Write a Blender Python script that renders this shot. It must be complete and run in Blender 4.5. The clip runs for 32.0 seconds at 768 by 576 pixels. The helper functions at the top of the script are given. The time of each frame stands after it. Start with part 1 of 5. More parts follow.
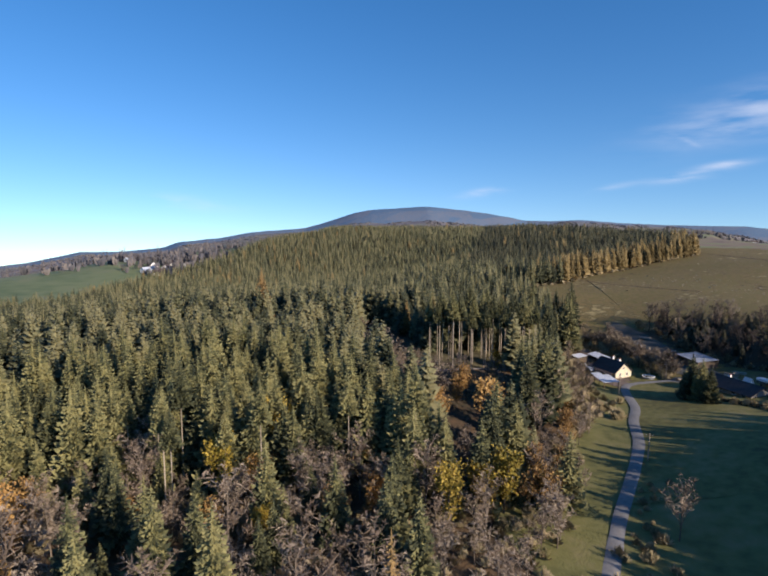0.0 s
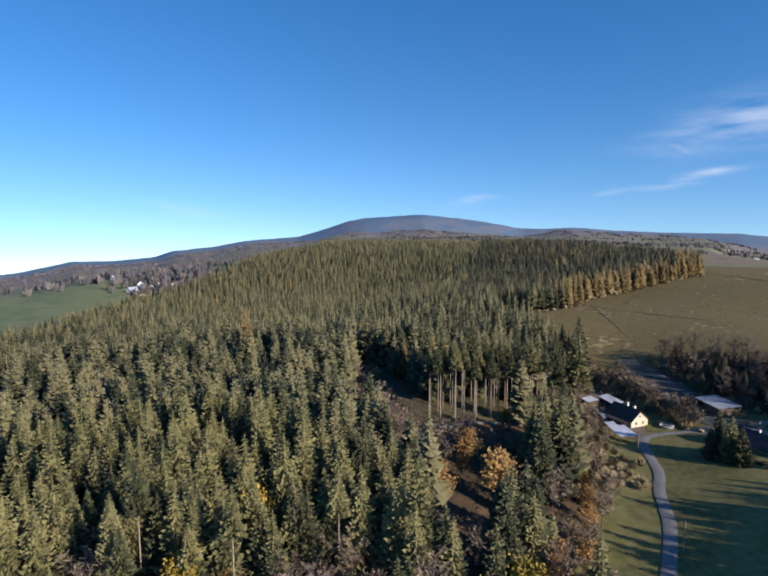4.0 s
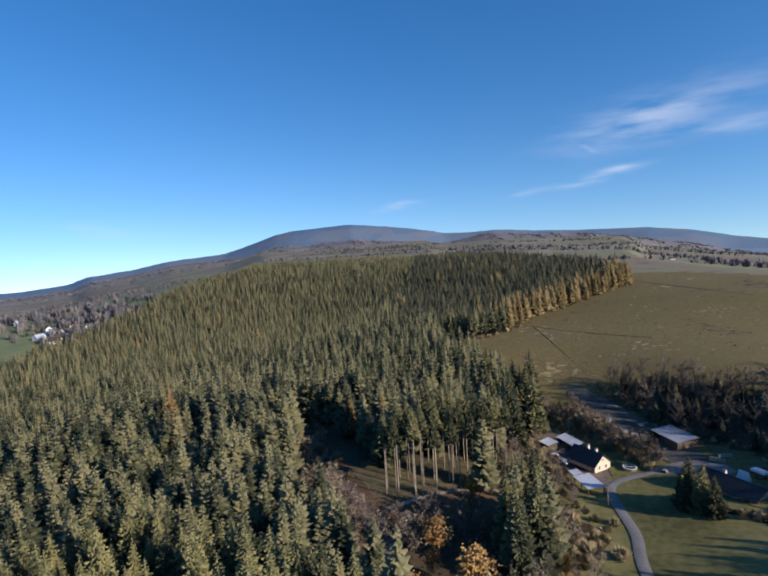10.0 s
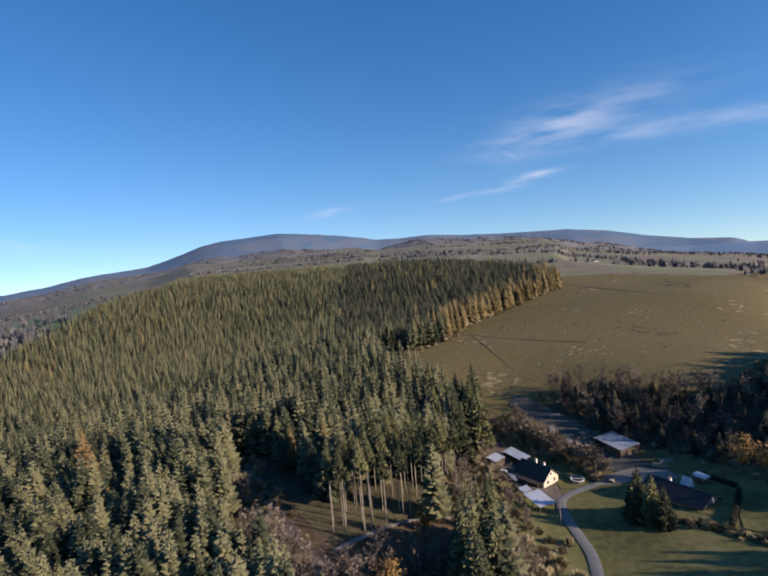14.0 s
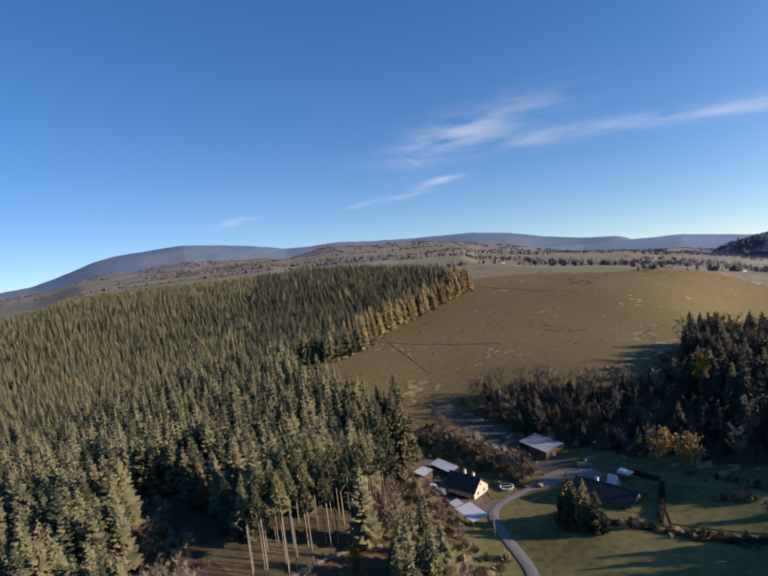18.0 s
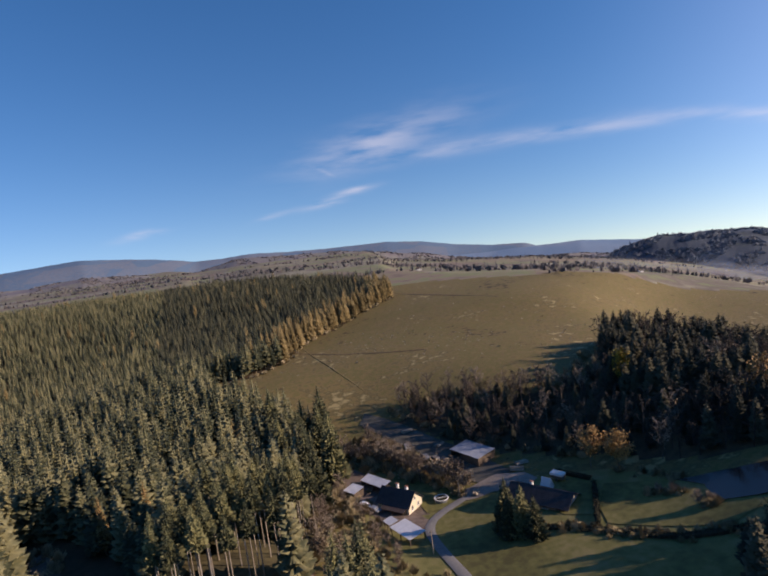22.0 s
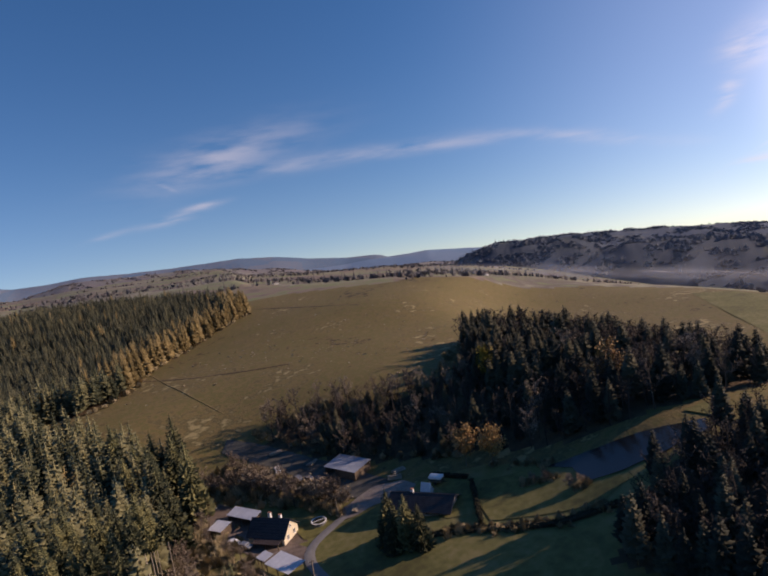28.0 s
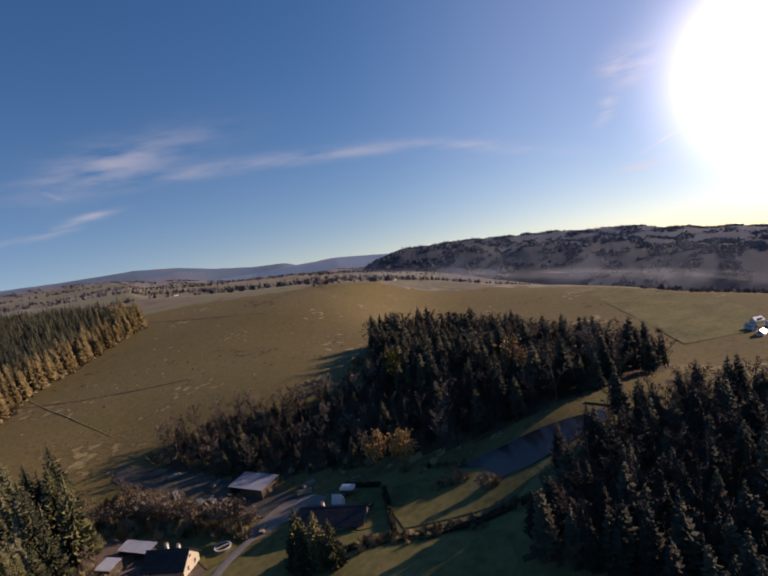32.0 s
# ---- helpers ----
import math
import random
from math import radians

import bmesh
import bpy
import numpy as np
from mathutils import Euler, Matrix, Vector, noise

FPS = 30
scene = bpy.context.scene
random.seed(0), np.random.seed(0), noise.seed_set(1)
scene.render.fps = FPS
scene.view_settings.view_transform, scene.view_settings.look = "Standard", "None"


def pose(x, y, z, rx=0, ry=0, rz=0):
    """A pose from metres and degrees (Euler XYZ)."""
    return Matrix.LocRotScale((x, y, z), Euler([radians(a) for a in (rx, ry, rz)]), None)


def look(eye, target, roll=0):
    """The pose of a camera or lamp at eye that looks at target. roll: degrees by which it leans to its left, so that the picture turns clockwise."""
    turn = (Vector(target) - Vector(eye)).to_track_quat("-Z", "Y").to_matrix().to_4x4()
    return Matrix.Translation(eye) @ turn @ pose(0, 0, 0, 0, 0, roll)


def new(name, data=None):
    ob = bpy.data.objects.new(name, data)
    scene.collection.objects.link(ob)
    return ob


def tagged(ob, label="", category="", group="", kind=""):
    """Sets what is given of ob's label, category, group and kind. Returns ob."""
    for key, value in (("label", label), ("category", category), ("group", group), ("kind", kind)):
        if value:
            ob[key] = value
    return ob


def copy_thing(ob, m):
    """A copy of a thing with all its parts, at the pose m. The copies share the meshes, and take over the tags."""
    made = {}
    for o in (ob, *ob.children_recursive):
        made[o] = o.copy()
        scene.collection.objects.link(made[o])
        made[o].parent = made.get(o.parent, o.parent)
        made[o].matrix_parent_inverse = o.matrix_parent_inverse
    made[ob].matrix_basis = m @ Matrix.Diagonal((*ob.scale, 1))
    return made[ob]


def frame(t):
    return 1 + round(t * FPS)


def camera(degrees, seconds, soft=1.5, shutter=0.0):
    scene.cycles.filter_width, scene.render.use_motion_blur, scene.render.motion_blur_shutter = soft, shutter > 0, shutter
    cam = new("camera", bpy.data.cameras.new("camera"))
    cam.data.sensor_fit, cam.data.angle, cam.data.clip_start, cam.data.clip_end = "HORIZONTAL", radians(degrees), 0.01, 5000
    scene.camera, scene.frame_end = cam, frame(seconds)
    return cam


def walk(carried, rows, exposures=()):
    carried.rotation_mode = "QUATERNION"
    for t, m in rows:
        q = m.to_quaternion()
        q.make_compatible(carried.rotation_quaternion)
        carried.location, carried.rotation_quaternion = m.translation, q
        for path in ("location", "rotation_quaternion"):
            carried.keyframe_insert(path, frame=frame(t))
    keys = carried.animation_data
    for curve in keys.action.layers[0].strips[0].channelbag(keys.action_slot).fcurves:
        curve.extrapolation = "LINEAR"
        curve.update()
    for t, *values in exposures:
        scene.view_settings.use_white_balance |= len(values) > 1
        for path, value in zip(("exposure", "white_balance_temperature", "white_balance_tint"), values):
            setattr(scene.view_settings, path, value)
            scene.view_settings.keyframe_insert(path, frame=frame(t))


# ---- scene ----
cam = camera(70.0, 32.0, soft=2.0)
PATH = [
    (0, (26.07, -52.82, 57.45), (-19.27, 35.55, 45.87), 0.13),
    (1, (23.44, -47.77, 60.67), (-21.60, 40.80, 49.42), -0.66),
    (2, (21.16, -43.29, 62.98), (-23.66, 45.41, 51.91), 0.62),
    (3, (19.33, -39.93, 64.99), (-25.29, 48.93, 54.40), 0.37),
    (6, (14.79, -32.33, 73.43), (-28.53, 57.27, 63.63), -1.32),
    (7, (12.67, -29.21, 75.97), (-28.02, 61.62, 66.29), -1.74),
    (8, (10.99, -26.76, 78.11), (-27.19, 65.19, 68.74), -2.26),
    (9, (9.48, -24.43, 79.66), (-26.23, 68.52, 70.38), -2.68),
    (10, (8.08, -22.11, 80.85), (-25.00, 71.81, 71.68), -3.29),
    (11, (6.97, -19.91, 81.95), (-23.48, 74.91, 72.88), -3.56),
    (12, (5.90, -17.67, 82.76), (-21.42, 78.10, 73.72), -3.87),
    (13, (4.54, -15.45, 83.30), (-19.49, 81.21, 74.40), -4.38),
    (14, (3.86, -13.32, 83.82), (-17.44, 83.99, 75.04), -4.76),
    (17, (1.43, -4.84, 83.80), (-8.67, 94.27, 75.05), -6.11),
    (18, (0.67, -2.36, 83.91), (-4.60, 97.09, 74.85), -6.52),
    (19, (-0.00, 0.00, 84.10), (-0.43, 99.56, 74.78), -6.96),
    (20, (-0.91, 2.97, 82.90), (2.25, 102.52, 73.88), -7.05),
    (21, (-1.29, 5.30, 82.68), (4.89, 104.70, 73.68), -7.24),
    (22, (-1.73, 7.28, 82.17), (8.31, 106.36, 73.08), -7.48),
    (23, (-1.85, 10.06, 80.95), (12.50, 108.61, 71.90), -7.84),
    (24, (-1.49, 12.62, 79.63), (16.77, 110.53, 70.70), -7.95),
    (25, (-2.03, 14.46, 79.25), (21.06, 111.31, 69.96), -8.30),
    (28, (-2.26, 17.75, 79.03), (33.11, 110.73, 68.77), -9.23),
    (29, (-1.38, 19.24, 78.46), (38.07, 110.52, 67.87), -9.57),
    (30, (-0.63, 20.68, 77.58), (42.48, 110.26, 66.76), -9.53),
    (31, (0.19, 21.60, 77.22), (46.71, 109.41, 66.08), -9.84),
    (32, (0.96, 22.06, 77.12), (51.06, 107.82, 65.50), -9.96),
]
walk(cam, [(t, look(eye, target, roll)) for t, eye, target, roll in PATH],
     exposures=[(0, 0.38, 6550, 17), (4, 0.34, 6300, 16), (10, 0.25, 6250, 16), (14, 0.27, 6550, 19), (20, 0.2, 6950, 25), (28, -0.12, 7400, 31), (32, -0.27, 7600, 32)])

# ---- light ----
SUN_AZ, SUN_EL = radians(101), radians(22)
sun_dir = Vector((math.sin(SUN_AZ) * math.cos(SUN_EL), math.cos(SUN_AZ) * math.cos(SUN_EL), math.sin(SUN_EL)))
sun = new("sun", bpy.data.lights.new("sun", "SUN"))
sun.data.energy, sun.data.angle, sun.data.color = 5.0, radians(0.5), (1.0, 0.88, 0.70)
sun.matrix_world = look(sun_dir * 500, (0, 0, 0))

world = bpy.data.worlds.new("world")
scene.world = world
world.use_nodes = True
wn, wl = world.node_tree.nodes, world.node_tree.links
wn.clear()


def wnode(kind, **props):
    n = wn.new(kind)
    for k, v in props.items():
        if k == "op":
            n.operation = v
        elif k == "clamp":
            n.use_clamp = v
    return n


coord = wn.new("ShaderNodeTexCoord")
lift = wnode("ShaderNodeVectorMath", op="ADD")
lift.inputs[1].default_value = (0, 0, 0.115)
unit = wnode("ShaderNodeVectorMath", op="NORMALIZE")
sky = wn.new("ShaderNodeTexSky")
sky.sky_type, sky.sun_disc = "NISHITA", False
sky.sun_elevation, sky.sun_rotation = SUN_EL, SUN_AZ
sky.altitude, sky.air_density, sky.dust_density, sky.ozone_density = 600, 1.0, 0.2, 2.2
back = wn.new("ShaderNodeBackground")
back.inputs[1].default_value = 0.096
wout = wn.new("ShaderNodeOutputWorld")
wl.new(coord.outputs["Generated"], lift.inputs[0])
wl.new(lift.outputs[0], unit.inputs[0])
wl.new(unit.outputs[0], sky.inputs[0])

# thin cirrus: soft streaks, each with a bearing, a height, a length, a thickness and a slope (degrees)
STREAKS = [(-47.4, 2.0, 4.5, 0.7, -4, 0.45), (-17.0, 3.2, 2.1, 0.4, 9, 1.0), (1.2, 4.3, 2.6, 0.42, 7, 1.0), (-4.6, 3.6, 2.2, 0.28, 10, 0.4),
           (4.2, 5.2, 2.2, 0.32, 6, 0.75), (8.0, 10.0, 8.6, 2.0, 10, 0.42), (4.5, 8.8, 5.5, 1.6, 14, 0.3), (1.1, 7.5, 1.0, 0.2, -30, 0.4), (14.0, 8.0, 9.0, 0.8, 1, 0.36),
           (28.0, 7.7, 9.0, 0.7, -3, 0.5), (42.5, 5.8, 8.0, 0.6, -14, 0.5), (56.3, 10.2, 2.0, 1.5, 20, 1.6), (54.3, 6.8, 1.3, 0.7, 50, 1.4),
           (58.6, 3.0, 2.2, 0.14, 25, 0.9), (56.2, 0.9, 3.0, 0.5, 9, 0.7)]
warp = wn.new("ShaderNodeTexNoise")
warp.inputs["Scale"].default_value, warp.inputs["Detail"].default_value = 9.0, 6.0
stretch = wn.new("ShaderNodeMapping")
stretch.inputs["Scale"].default_value = (1.0, 1.0, 5.0)
wl.new(coord.outputs["Generated"], stretch.inputs[0])
wl.new(stretch.outputs[0], warp.inputs["Vector"])
wisp = wn.new("ShaderNodeMapRange")
wisp.inputs[1].default_value, wisp.inputs[2].default_value = 0.36, 0.66
wl.new(warp.outputs[0], wisp.inputs[0])
total = None
for az, el, a, b, slope, amount in STREAKS:
    az, el, a, b, s = (radians(v) for v in (az, el, a, b, slope))
    right = Vector((math.cos(az), -math.sin(az), 0))
    up = Vector((-math.sin(az) * math.sin(el), -math.cos(az) * math.sin(el), math.cos(el)))
    ahead = Vector((math.sin(az) * math.cos(el), math.cos(az) * math.cos(el), math.sin(el)))
    u, v = right * math.cos(s) + up * math.sin(s), up * math.cos(s) - right * math.sin(s)
    squares = []
    for axis, size in ((u, a), (v, b)):
        dot = wnode("ShaderNodeVectorMath", op="DOT_PRODUCT")
        dot.inputs[1].default_value = axis / size
        wl.new(coord.outputs["Generated"], dot.inputs[0])
        sq = wnode("ShaderNodeMath", op="MULTIPLY")
        wl.new(dot.outputs["Value"], sq.inputs[0])
        wl.new(dot.outputs["Value"], sq.inputs[1])
        squares.append(sq)
    plus = wnode("ShaderNodeMath", op="ADD")
    wl.new(squares[0].outputs[0], plus.inputs[0])
    wl.new(squares[1].outputs[0], plus.inputs[1])
    fall = wnode("ShaderNodeMath", op="POWER")
    fall.inputs[0].default_value = 0.30
    wl.new(plus.outputs[0], fall.inputs[1])
    front = wnode("ShaderNodeVectorMath", op="DOT_PRODUCT")
    front.inputs[1].default_value = ahead
    wl.new(coord.outputs["Generated"], front.inputs[0])
    ok = wnode("ShaderNodeMath", op="GREATER_THAN")
    ok.inputs[1].default_value = 0.3
    wl.new(front.outputs["Value"], ok.inputs[0])
    mul = wnode("ShaderNodeMath", op="MULTIPLY")
    wl.new(fall.outputs[0], mul.inputs[0])
    wl.new(ok.outputs[0], mul.inputs[1])
    amt = wnode("ShaderNodeMath", op="MULTIPLY")
    amt.inputs[1].default_value = amount * 0.72
    wl.new(mul.outputs[0], amt.inputs[0])
    if total is None:
        total = amt
    else:
        add = wnode("ShaderNodeMath", op="ADD")
        wl.new(total.outputs[0], add.inputs[0])
        wl.new(amt.outputs[0], add.inputs[1])
        total = add
veil = wnode("ShaderNodeMath", op="MULTIPLY", clamp=True)
wl.new(total.outputs[0], veil.inputs[0])
wl.new(wisp.outputs[0], veil.inputs[1])
# the bright air round the low sun
near_sun = wnode("ShaderNodeVectorMath", op="DOT_PRODUCT")
GLOW_AZ, GLOW_EL = radians(67.5), radians(7.5)
near_sun.inputs[1].default_value = (math.sin(GLOW_AZ) * math.cos(GLOW_EL), math.cos(GLOW_AZ) * math.cos(GLOW_EL), math.sin(GLOW_EL))
wl.new(coord.outputs["Generated"], near_sun.inputs[0])
halos = []
for wide, power, gain in ((24, 14.0, 30.0), (48, 3.0, 2.1)):
    halo = wn.new("ShaderNodeMapRange")
    halo.inputs[1].default_value, halo.inputs[2].default_value = math.cos(radians(wide)), 1.0
    wl.new(near_sun.outputs["Value"], halo.inputs[0])
    steep = wnode("ShaderNodeMath", op="POWER")
    steep.inputs[1].default_value = power
    wl.new(halo.outputs[0], steep.inputs[0])
    scaled = wnode("ShaderNodeMath", op="MULTIPLY")
    scaled.inputs[1].default_value = gain
    wl.new(steep.outputs[0], scaled.inputs[0])
    halos.append(scaled)
glow = wnode("ShaderNodeMath", op="ADD")
wl.new(halos[0].outputs[0], glow.inputs[0])
wl.new(halos[1].outputs[0], glow.inputs[1])
cloud = wn.new("ShaderNodeMix")
cloud.data_type = "RGBA"
cloud.inputs[7].default_value = (6.6, 7.2, 8.2, 1)
wl.new(veil.outputs[0], cloud.inputs[0])
rich = wn.new("ShaderNodeHueSaturation")
rich.inputs["Hue"].default_value, rich.inputs["Saturation"].default_value, rich.inputs["Value"].default_value = 0.503, 1.34, 1.40
wl.new(sky.outputs[0], rich.inputs["Color"])
wl.new(rich.outputs[0], cloud.inputs[6])
lit = wn.new("ShaderNodeMix")
lit.data_type, lit.blend_type = "RGBA", "ADD"
lit.inputs[0].default_value = 1.0
wl.new(cloud.outputs[2], lit.inputs[6])
wl.new(glow.outputs[0], lit.inputs[7])
wl.new(lit.outputs[2], back.inputs[0])
wl.new(back.outputs[0], wout.inputs[0])


# ---- materials ----
def material(name, colours, scale=1.0, rough=0.9, bump=0.0, bump_scale=None, metal=0.0, per_object=0.0, attr="", island=0.0, coarse=None, spec=0.3):
    """Noise between two or three colours at two scales, with relief; colour may also vary from object to object or tree to tree."""
    m = bpy.data.materials.new(name)
    m.use_nodes = True
    nt = m.node_tree
    n, l = nt.nodes, nt.links
    p = n["Principled BSDF"]
    p.inputs["Roughness"].default_value, p.inputs["Metallic"].default_value = rough, metal
    p.inputs["Specular IOR Level"].default_value = spec
    tc = n.new("ShaderNodeTexCoord")
    fine = n.new("ShaderNodeTexNoise")
    fine.inputs["Scale"].default_value, fine.inputs["Detail"].default_value = scale, 6.0
    l.new(tc.outputs["Object"], fine.inputs["Vector"])
    wide = n.new("ShaderNodeTexNoise")
    wide.inputs["Scale"].default_value, wide.inputs["Detail"].default_value = coarse or scale * 0.13, 4.0
    l.new(tc.outputs["Object"], wide.inputs["Vector"])
    mix = n.new("ShaderNodeMix")
    mix.inputs[0].default_value = 0.5
    l.new(fine.outputs[0], mix.inputs[2])
    l.new(wide.outputs[0], mix.inputs[3])
    value = mix.outputs[0]

    def shift(source, amount):
        nonlocal value
        k = n.new("ShaderNodeMath")
        k.operation = "MULTIPLY_ADD"
        k.inputs[1].default_value = amount
        l.new(source, k.inputs[0])
        l.new(value, k.inputs[2])
        back_ = n.new("ShaderNodeMath")
        back_.operation = "SUBTRACT"
        back_.inputs[1].default_value = amount / 2
        l.new(k.outputs[0], back_.inputs[0])
        value = back_.outputs[0]

    if per_object:
        shift(n.new("ShaderNodeObjectInfo").outputs["Random"], per_object)
    if attr:
        a = n.new("ShaderNodeAttribute")
        a.attribute_name = attr
        shift(a.outputs["Fac"], 0.5)
    if island:
        shift(n.new("ShaderNodeNewGeometry").outputs["Random Per Island"], island)
    ramp = n.new("ShaderNodeValToRGB")
    stops = ramp.color_ramp.elements
    ends = (0.36, 0.64)
    for i, c in enumerate(colours):
        at = ends[0] + (ends[1] - ends[0]) * i / max(1, len(colours) - 1)
        e = stops[i] if i < 2 else stops.new(at)
        e.position, e.color = at, (*c, 1)
    l.new(value, ramp.inputs[0])
    l.new(ramp.outputs[0], p.inputs["Base Color"])
    if bump:
        b = n.new("ShaderNodeBump")
        b.inputs["Strength"].default_value, b.inputs["Distance"].default_value = bump, 0.3
        src = fine
        if bump_scale:
            src = n.new("ShaderNodeTexNoise")
            src.inputs["Scale"].default_value, src.inputs["Detail"].default_value = bump_scale, 4.0
            l.new(tc.outputs["Object"], src.inputs["Vector"])
        l.new(src.outputs[0], b.inputs["Height"])
        l.new(b.outputs[0], p.inputs["Normal"])
    return m


M = {}
M["field"] = material("field_grass", [(0.058, 0.045, 0.018), (0.17, 0.122, 0.046), (0.128, 0.11, 0.034), (0.185, 0.132, 0.05), (0.11, 0.088, 0.034), (0.31, 0.245, 0.11)], 0.25, bump=0.5, bump_scale=1.2, coarse=0.02)
M["meadow"] = material("meadow_grass", [(0.10, 0.10, 0.034), (0.16, 0.152, 0.052), (0.21, 0.178, 0.078)], 0.35, bump=0.4, bump_scale=2.0, coarse=0.05)
M["lawn"] = material("lawn_grass", [(0.095, 0.086, 0.03), (0.152, 0.142, 0.045), (0.215, 0.18, 0.075)], 0.5, bump=0.3, bump_scale=3.0, coarse=0.06)
M["pale_green"] = material("winter_crop", [(0.10, 0.135, 0.06), (0.15, 0.18, 0.085), (0.19, 0.19, 0.10)], 0.05, bump=0.1, coarse=0.012)
M["floor"] = material("forest_floor", [(0.05, 0.04, 0.022), (0.085, 0.056, 0.032), (0.14, 0.088, 0.045)], 0.4, bump=0.6, bump_scale=1.5)
M["dirt"] = material("bare_earth", [(0.09, 0.065, 0.05), (0.13, 0.10, 0.08), (0.17, 0.14, 0.12)], 0.5, bump=0.4, bump_scale=3.0)
M["yard"] = material("yard_earth", [(0.11, 0.082, 0.068), (0.17, 0.13, 0.108), (0.24, 0.19, 0.16)], 0.6, bump=0.4, bump_scale=3.0, coarse=0.12)
M["plantation"] = material("plantation_grass", [(0.065, 0.056, 0.03), (0.105, 0.088, 0.044), (0.15, 0.125, 0.06)], 0.6, bump=0.4, bump_scale=3.0, coarse=0.1)
# frosted earth with the wood's shade worked into a darker tone
M["frost"] = material("frosted_shaded_earth", [(0.055, 0.056, 0.046), (0.082, 0.08, 0.068), (0.115, 0.108, 0.094)], 0.4, bump=0.4, bump_scale=2.5, coarse=0.07)
M["asphalt"] = material("asphalt", [(0.17, 0.165, 0.16), (0.24, 0.23, 0.22)], 1.2, rough=0.85, bump=0.1)
M["gravel"] = material("gravel", [(0.20, 0.17, 0.145), (0.30, 0.26, 0.225)], 1.0, bump=0.3, bump_scale=6)
M["water"] = material("pond_water", [(0.02, 0.022, 0.022), (0.03, 0.032, 0.031)], 0.1, rough=0.16, bump=0.05, bump_scale=0.8, spec=0.5)
M["spruce"] = material("spruce_needles", [(0.05, 0.057, 0.03), (0.142, 0.142, 0.07), (0.235, 0.216, 0.108)], 0.7, rough=0.75, attr="tint", island=0.3)
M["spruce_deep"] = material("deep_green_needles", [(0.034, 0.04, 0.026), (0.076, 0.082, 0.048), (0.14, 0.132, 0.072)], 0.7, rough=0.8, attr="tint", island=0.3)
# darker copy of the spruce needles, the woods' shade put into the colour
M["spruce_shade"] = material("shade_toned_spruce_needles", [(0.032, 0.034, 0.022), (0.06, 0.06, 0.036), (0.11, 0.098, 0.056)], 0.7, rough=0.8, attr="tint", island=0.15)
M["spruce_near"] = material("spruce_needles_near", [(0.045, 0.05, 0.024), (0.135, 0.132, 0.055), (0.215, 0.196, 0.08)], 0.9, rough=0.75, per_object=0.35, island=0.35)
M["larch"] = material("larch_needles", [(0.20, 0.125, 0.05), (0.29, 0.185, 0.07), (0.36, 0.245, 0.10)], 0.7, rough=0.8, per_object=0.3, island=0.35)
M["larch_stuff"] = material("larch_needles_far", [(0.16, 0.12, 0.05), (0.25, 0.185, 0.076), (0.34, 0.252, 0.11)], 0.7, rough=0.8, attr="tint", island=0.35)
M["yellow"] = material("yellow_leaves", [(0.20, 0.15, 0.02), (0.32, 0.22, 0.03), (0.38, 0.27, 0.05)], 0.9, rough=0.7, per_object=0.3, island=0.4)
M["orange"] = material("orange_leaves", [(0.24, 0.13, 0.04), (0.34, 0.195, 0.06), (0.42, 0.26, 0.09)], 0.9, rough=0.7, per_object=0.3, island=0.4)
M["tan"] = material("tan_willow_twigs", [(0.13, 0.104, 0.07), (0.20, 0.16, 0.11), (0.27, 0.22, 0.15)], 0.9, rough=0.85, per_object=0.3, island=0.4)
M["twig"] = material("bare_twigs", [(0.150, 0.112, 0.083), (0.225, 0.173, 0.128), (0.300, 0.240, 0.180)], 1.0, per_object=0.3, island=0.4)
# bare twigs again, much darker to hold the shade inside the woods
M["twig_shade"] = material("bare_twigs_shaded", [(0.042, 0.033, 0.028), (0.066, 0.052, 0.043), (0.098, 0.078, 0.063)], 1.0, attr="tint", island=0.12)
# lightened and blued so that the colour carries distance haze
M["hazed_wood"] = material("hazed_range_woods", [(0.12, 0.15, 0.19), (0.145, 0.168, 0.20), (0.17, 0.185, 0.205)], 0.05, attr="tint", island=0.3)
M["bark"] = material("bark", [(0.11, 0.085, 0.065), (0.19, 0.155, 0.12)], 2.0, bump=0.4, per_object=0.3)
M["pale_bark"] = material("pale_bark", [(0.28, 0.23, 0.17), (0.40, 0.34, 0.27)], 2.0, bump=0.3, per_object=0.3)
M["shrub"] = material("dry_shrub", [(0.19, 0.155, 0.085), (0.30, 0.245, 0.14), (0.39, 0.315, 0.19)], 0.8, attr="tint", island=0.45)
M["tuft"] = material("dry_tufts", [(0.36, 0.31, 0.22), (0.5, 0.43, 0.31)], 0.8, island=0.4)
M["render"] = material("cream_plaster", [(0.62, 0.54, 0.38), (0.72, 0.64, 0.48)], 1.5, bump=0.05)
M["dull_plaster"] = material("dull_plaster", [(0.26, 0.23, 0.19), (0.34, 0.30, 0.25)], 1.5)
M["white"] = material("white_paint", [(0.66, 0.65, 0.63), (0.80, 0.79, 0.77)], 1.5)
M["tile_dark"] = material("dark_roof_tiles", [(0.035, 0.033, 0.036), (0.06, 0.056, 0.058)], 1.0, rough=0.7, bump=0.2, per_object=0.2)
M["tile_brown"] = material("brown_roof_tiles", [(0.055, 0.04, 0.038), (0.085, 0.065, 0.06)], 1.0, rough=0.7, bump=0.2, per_object=0.2)
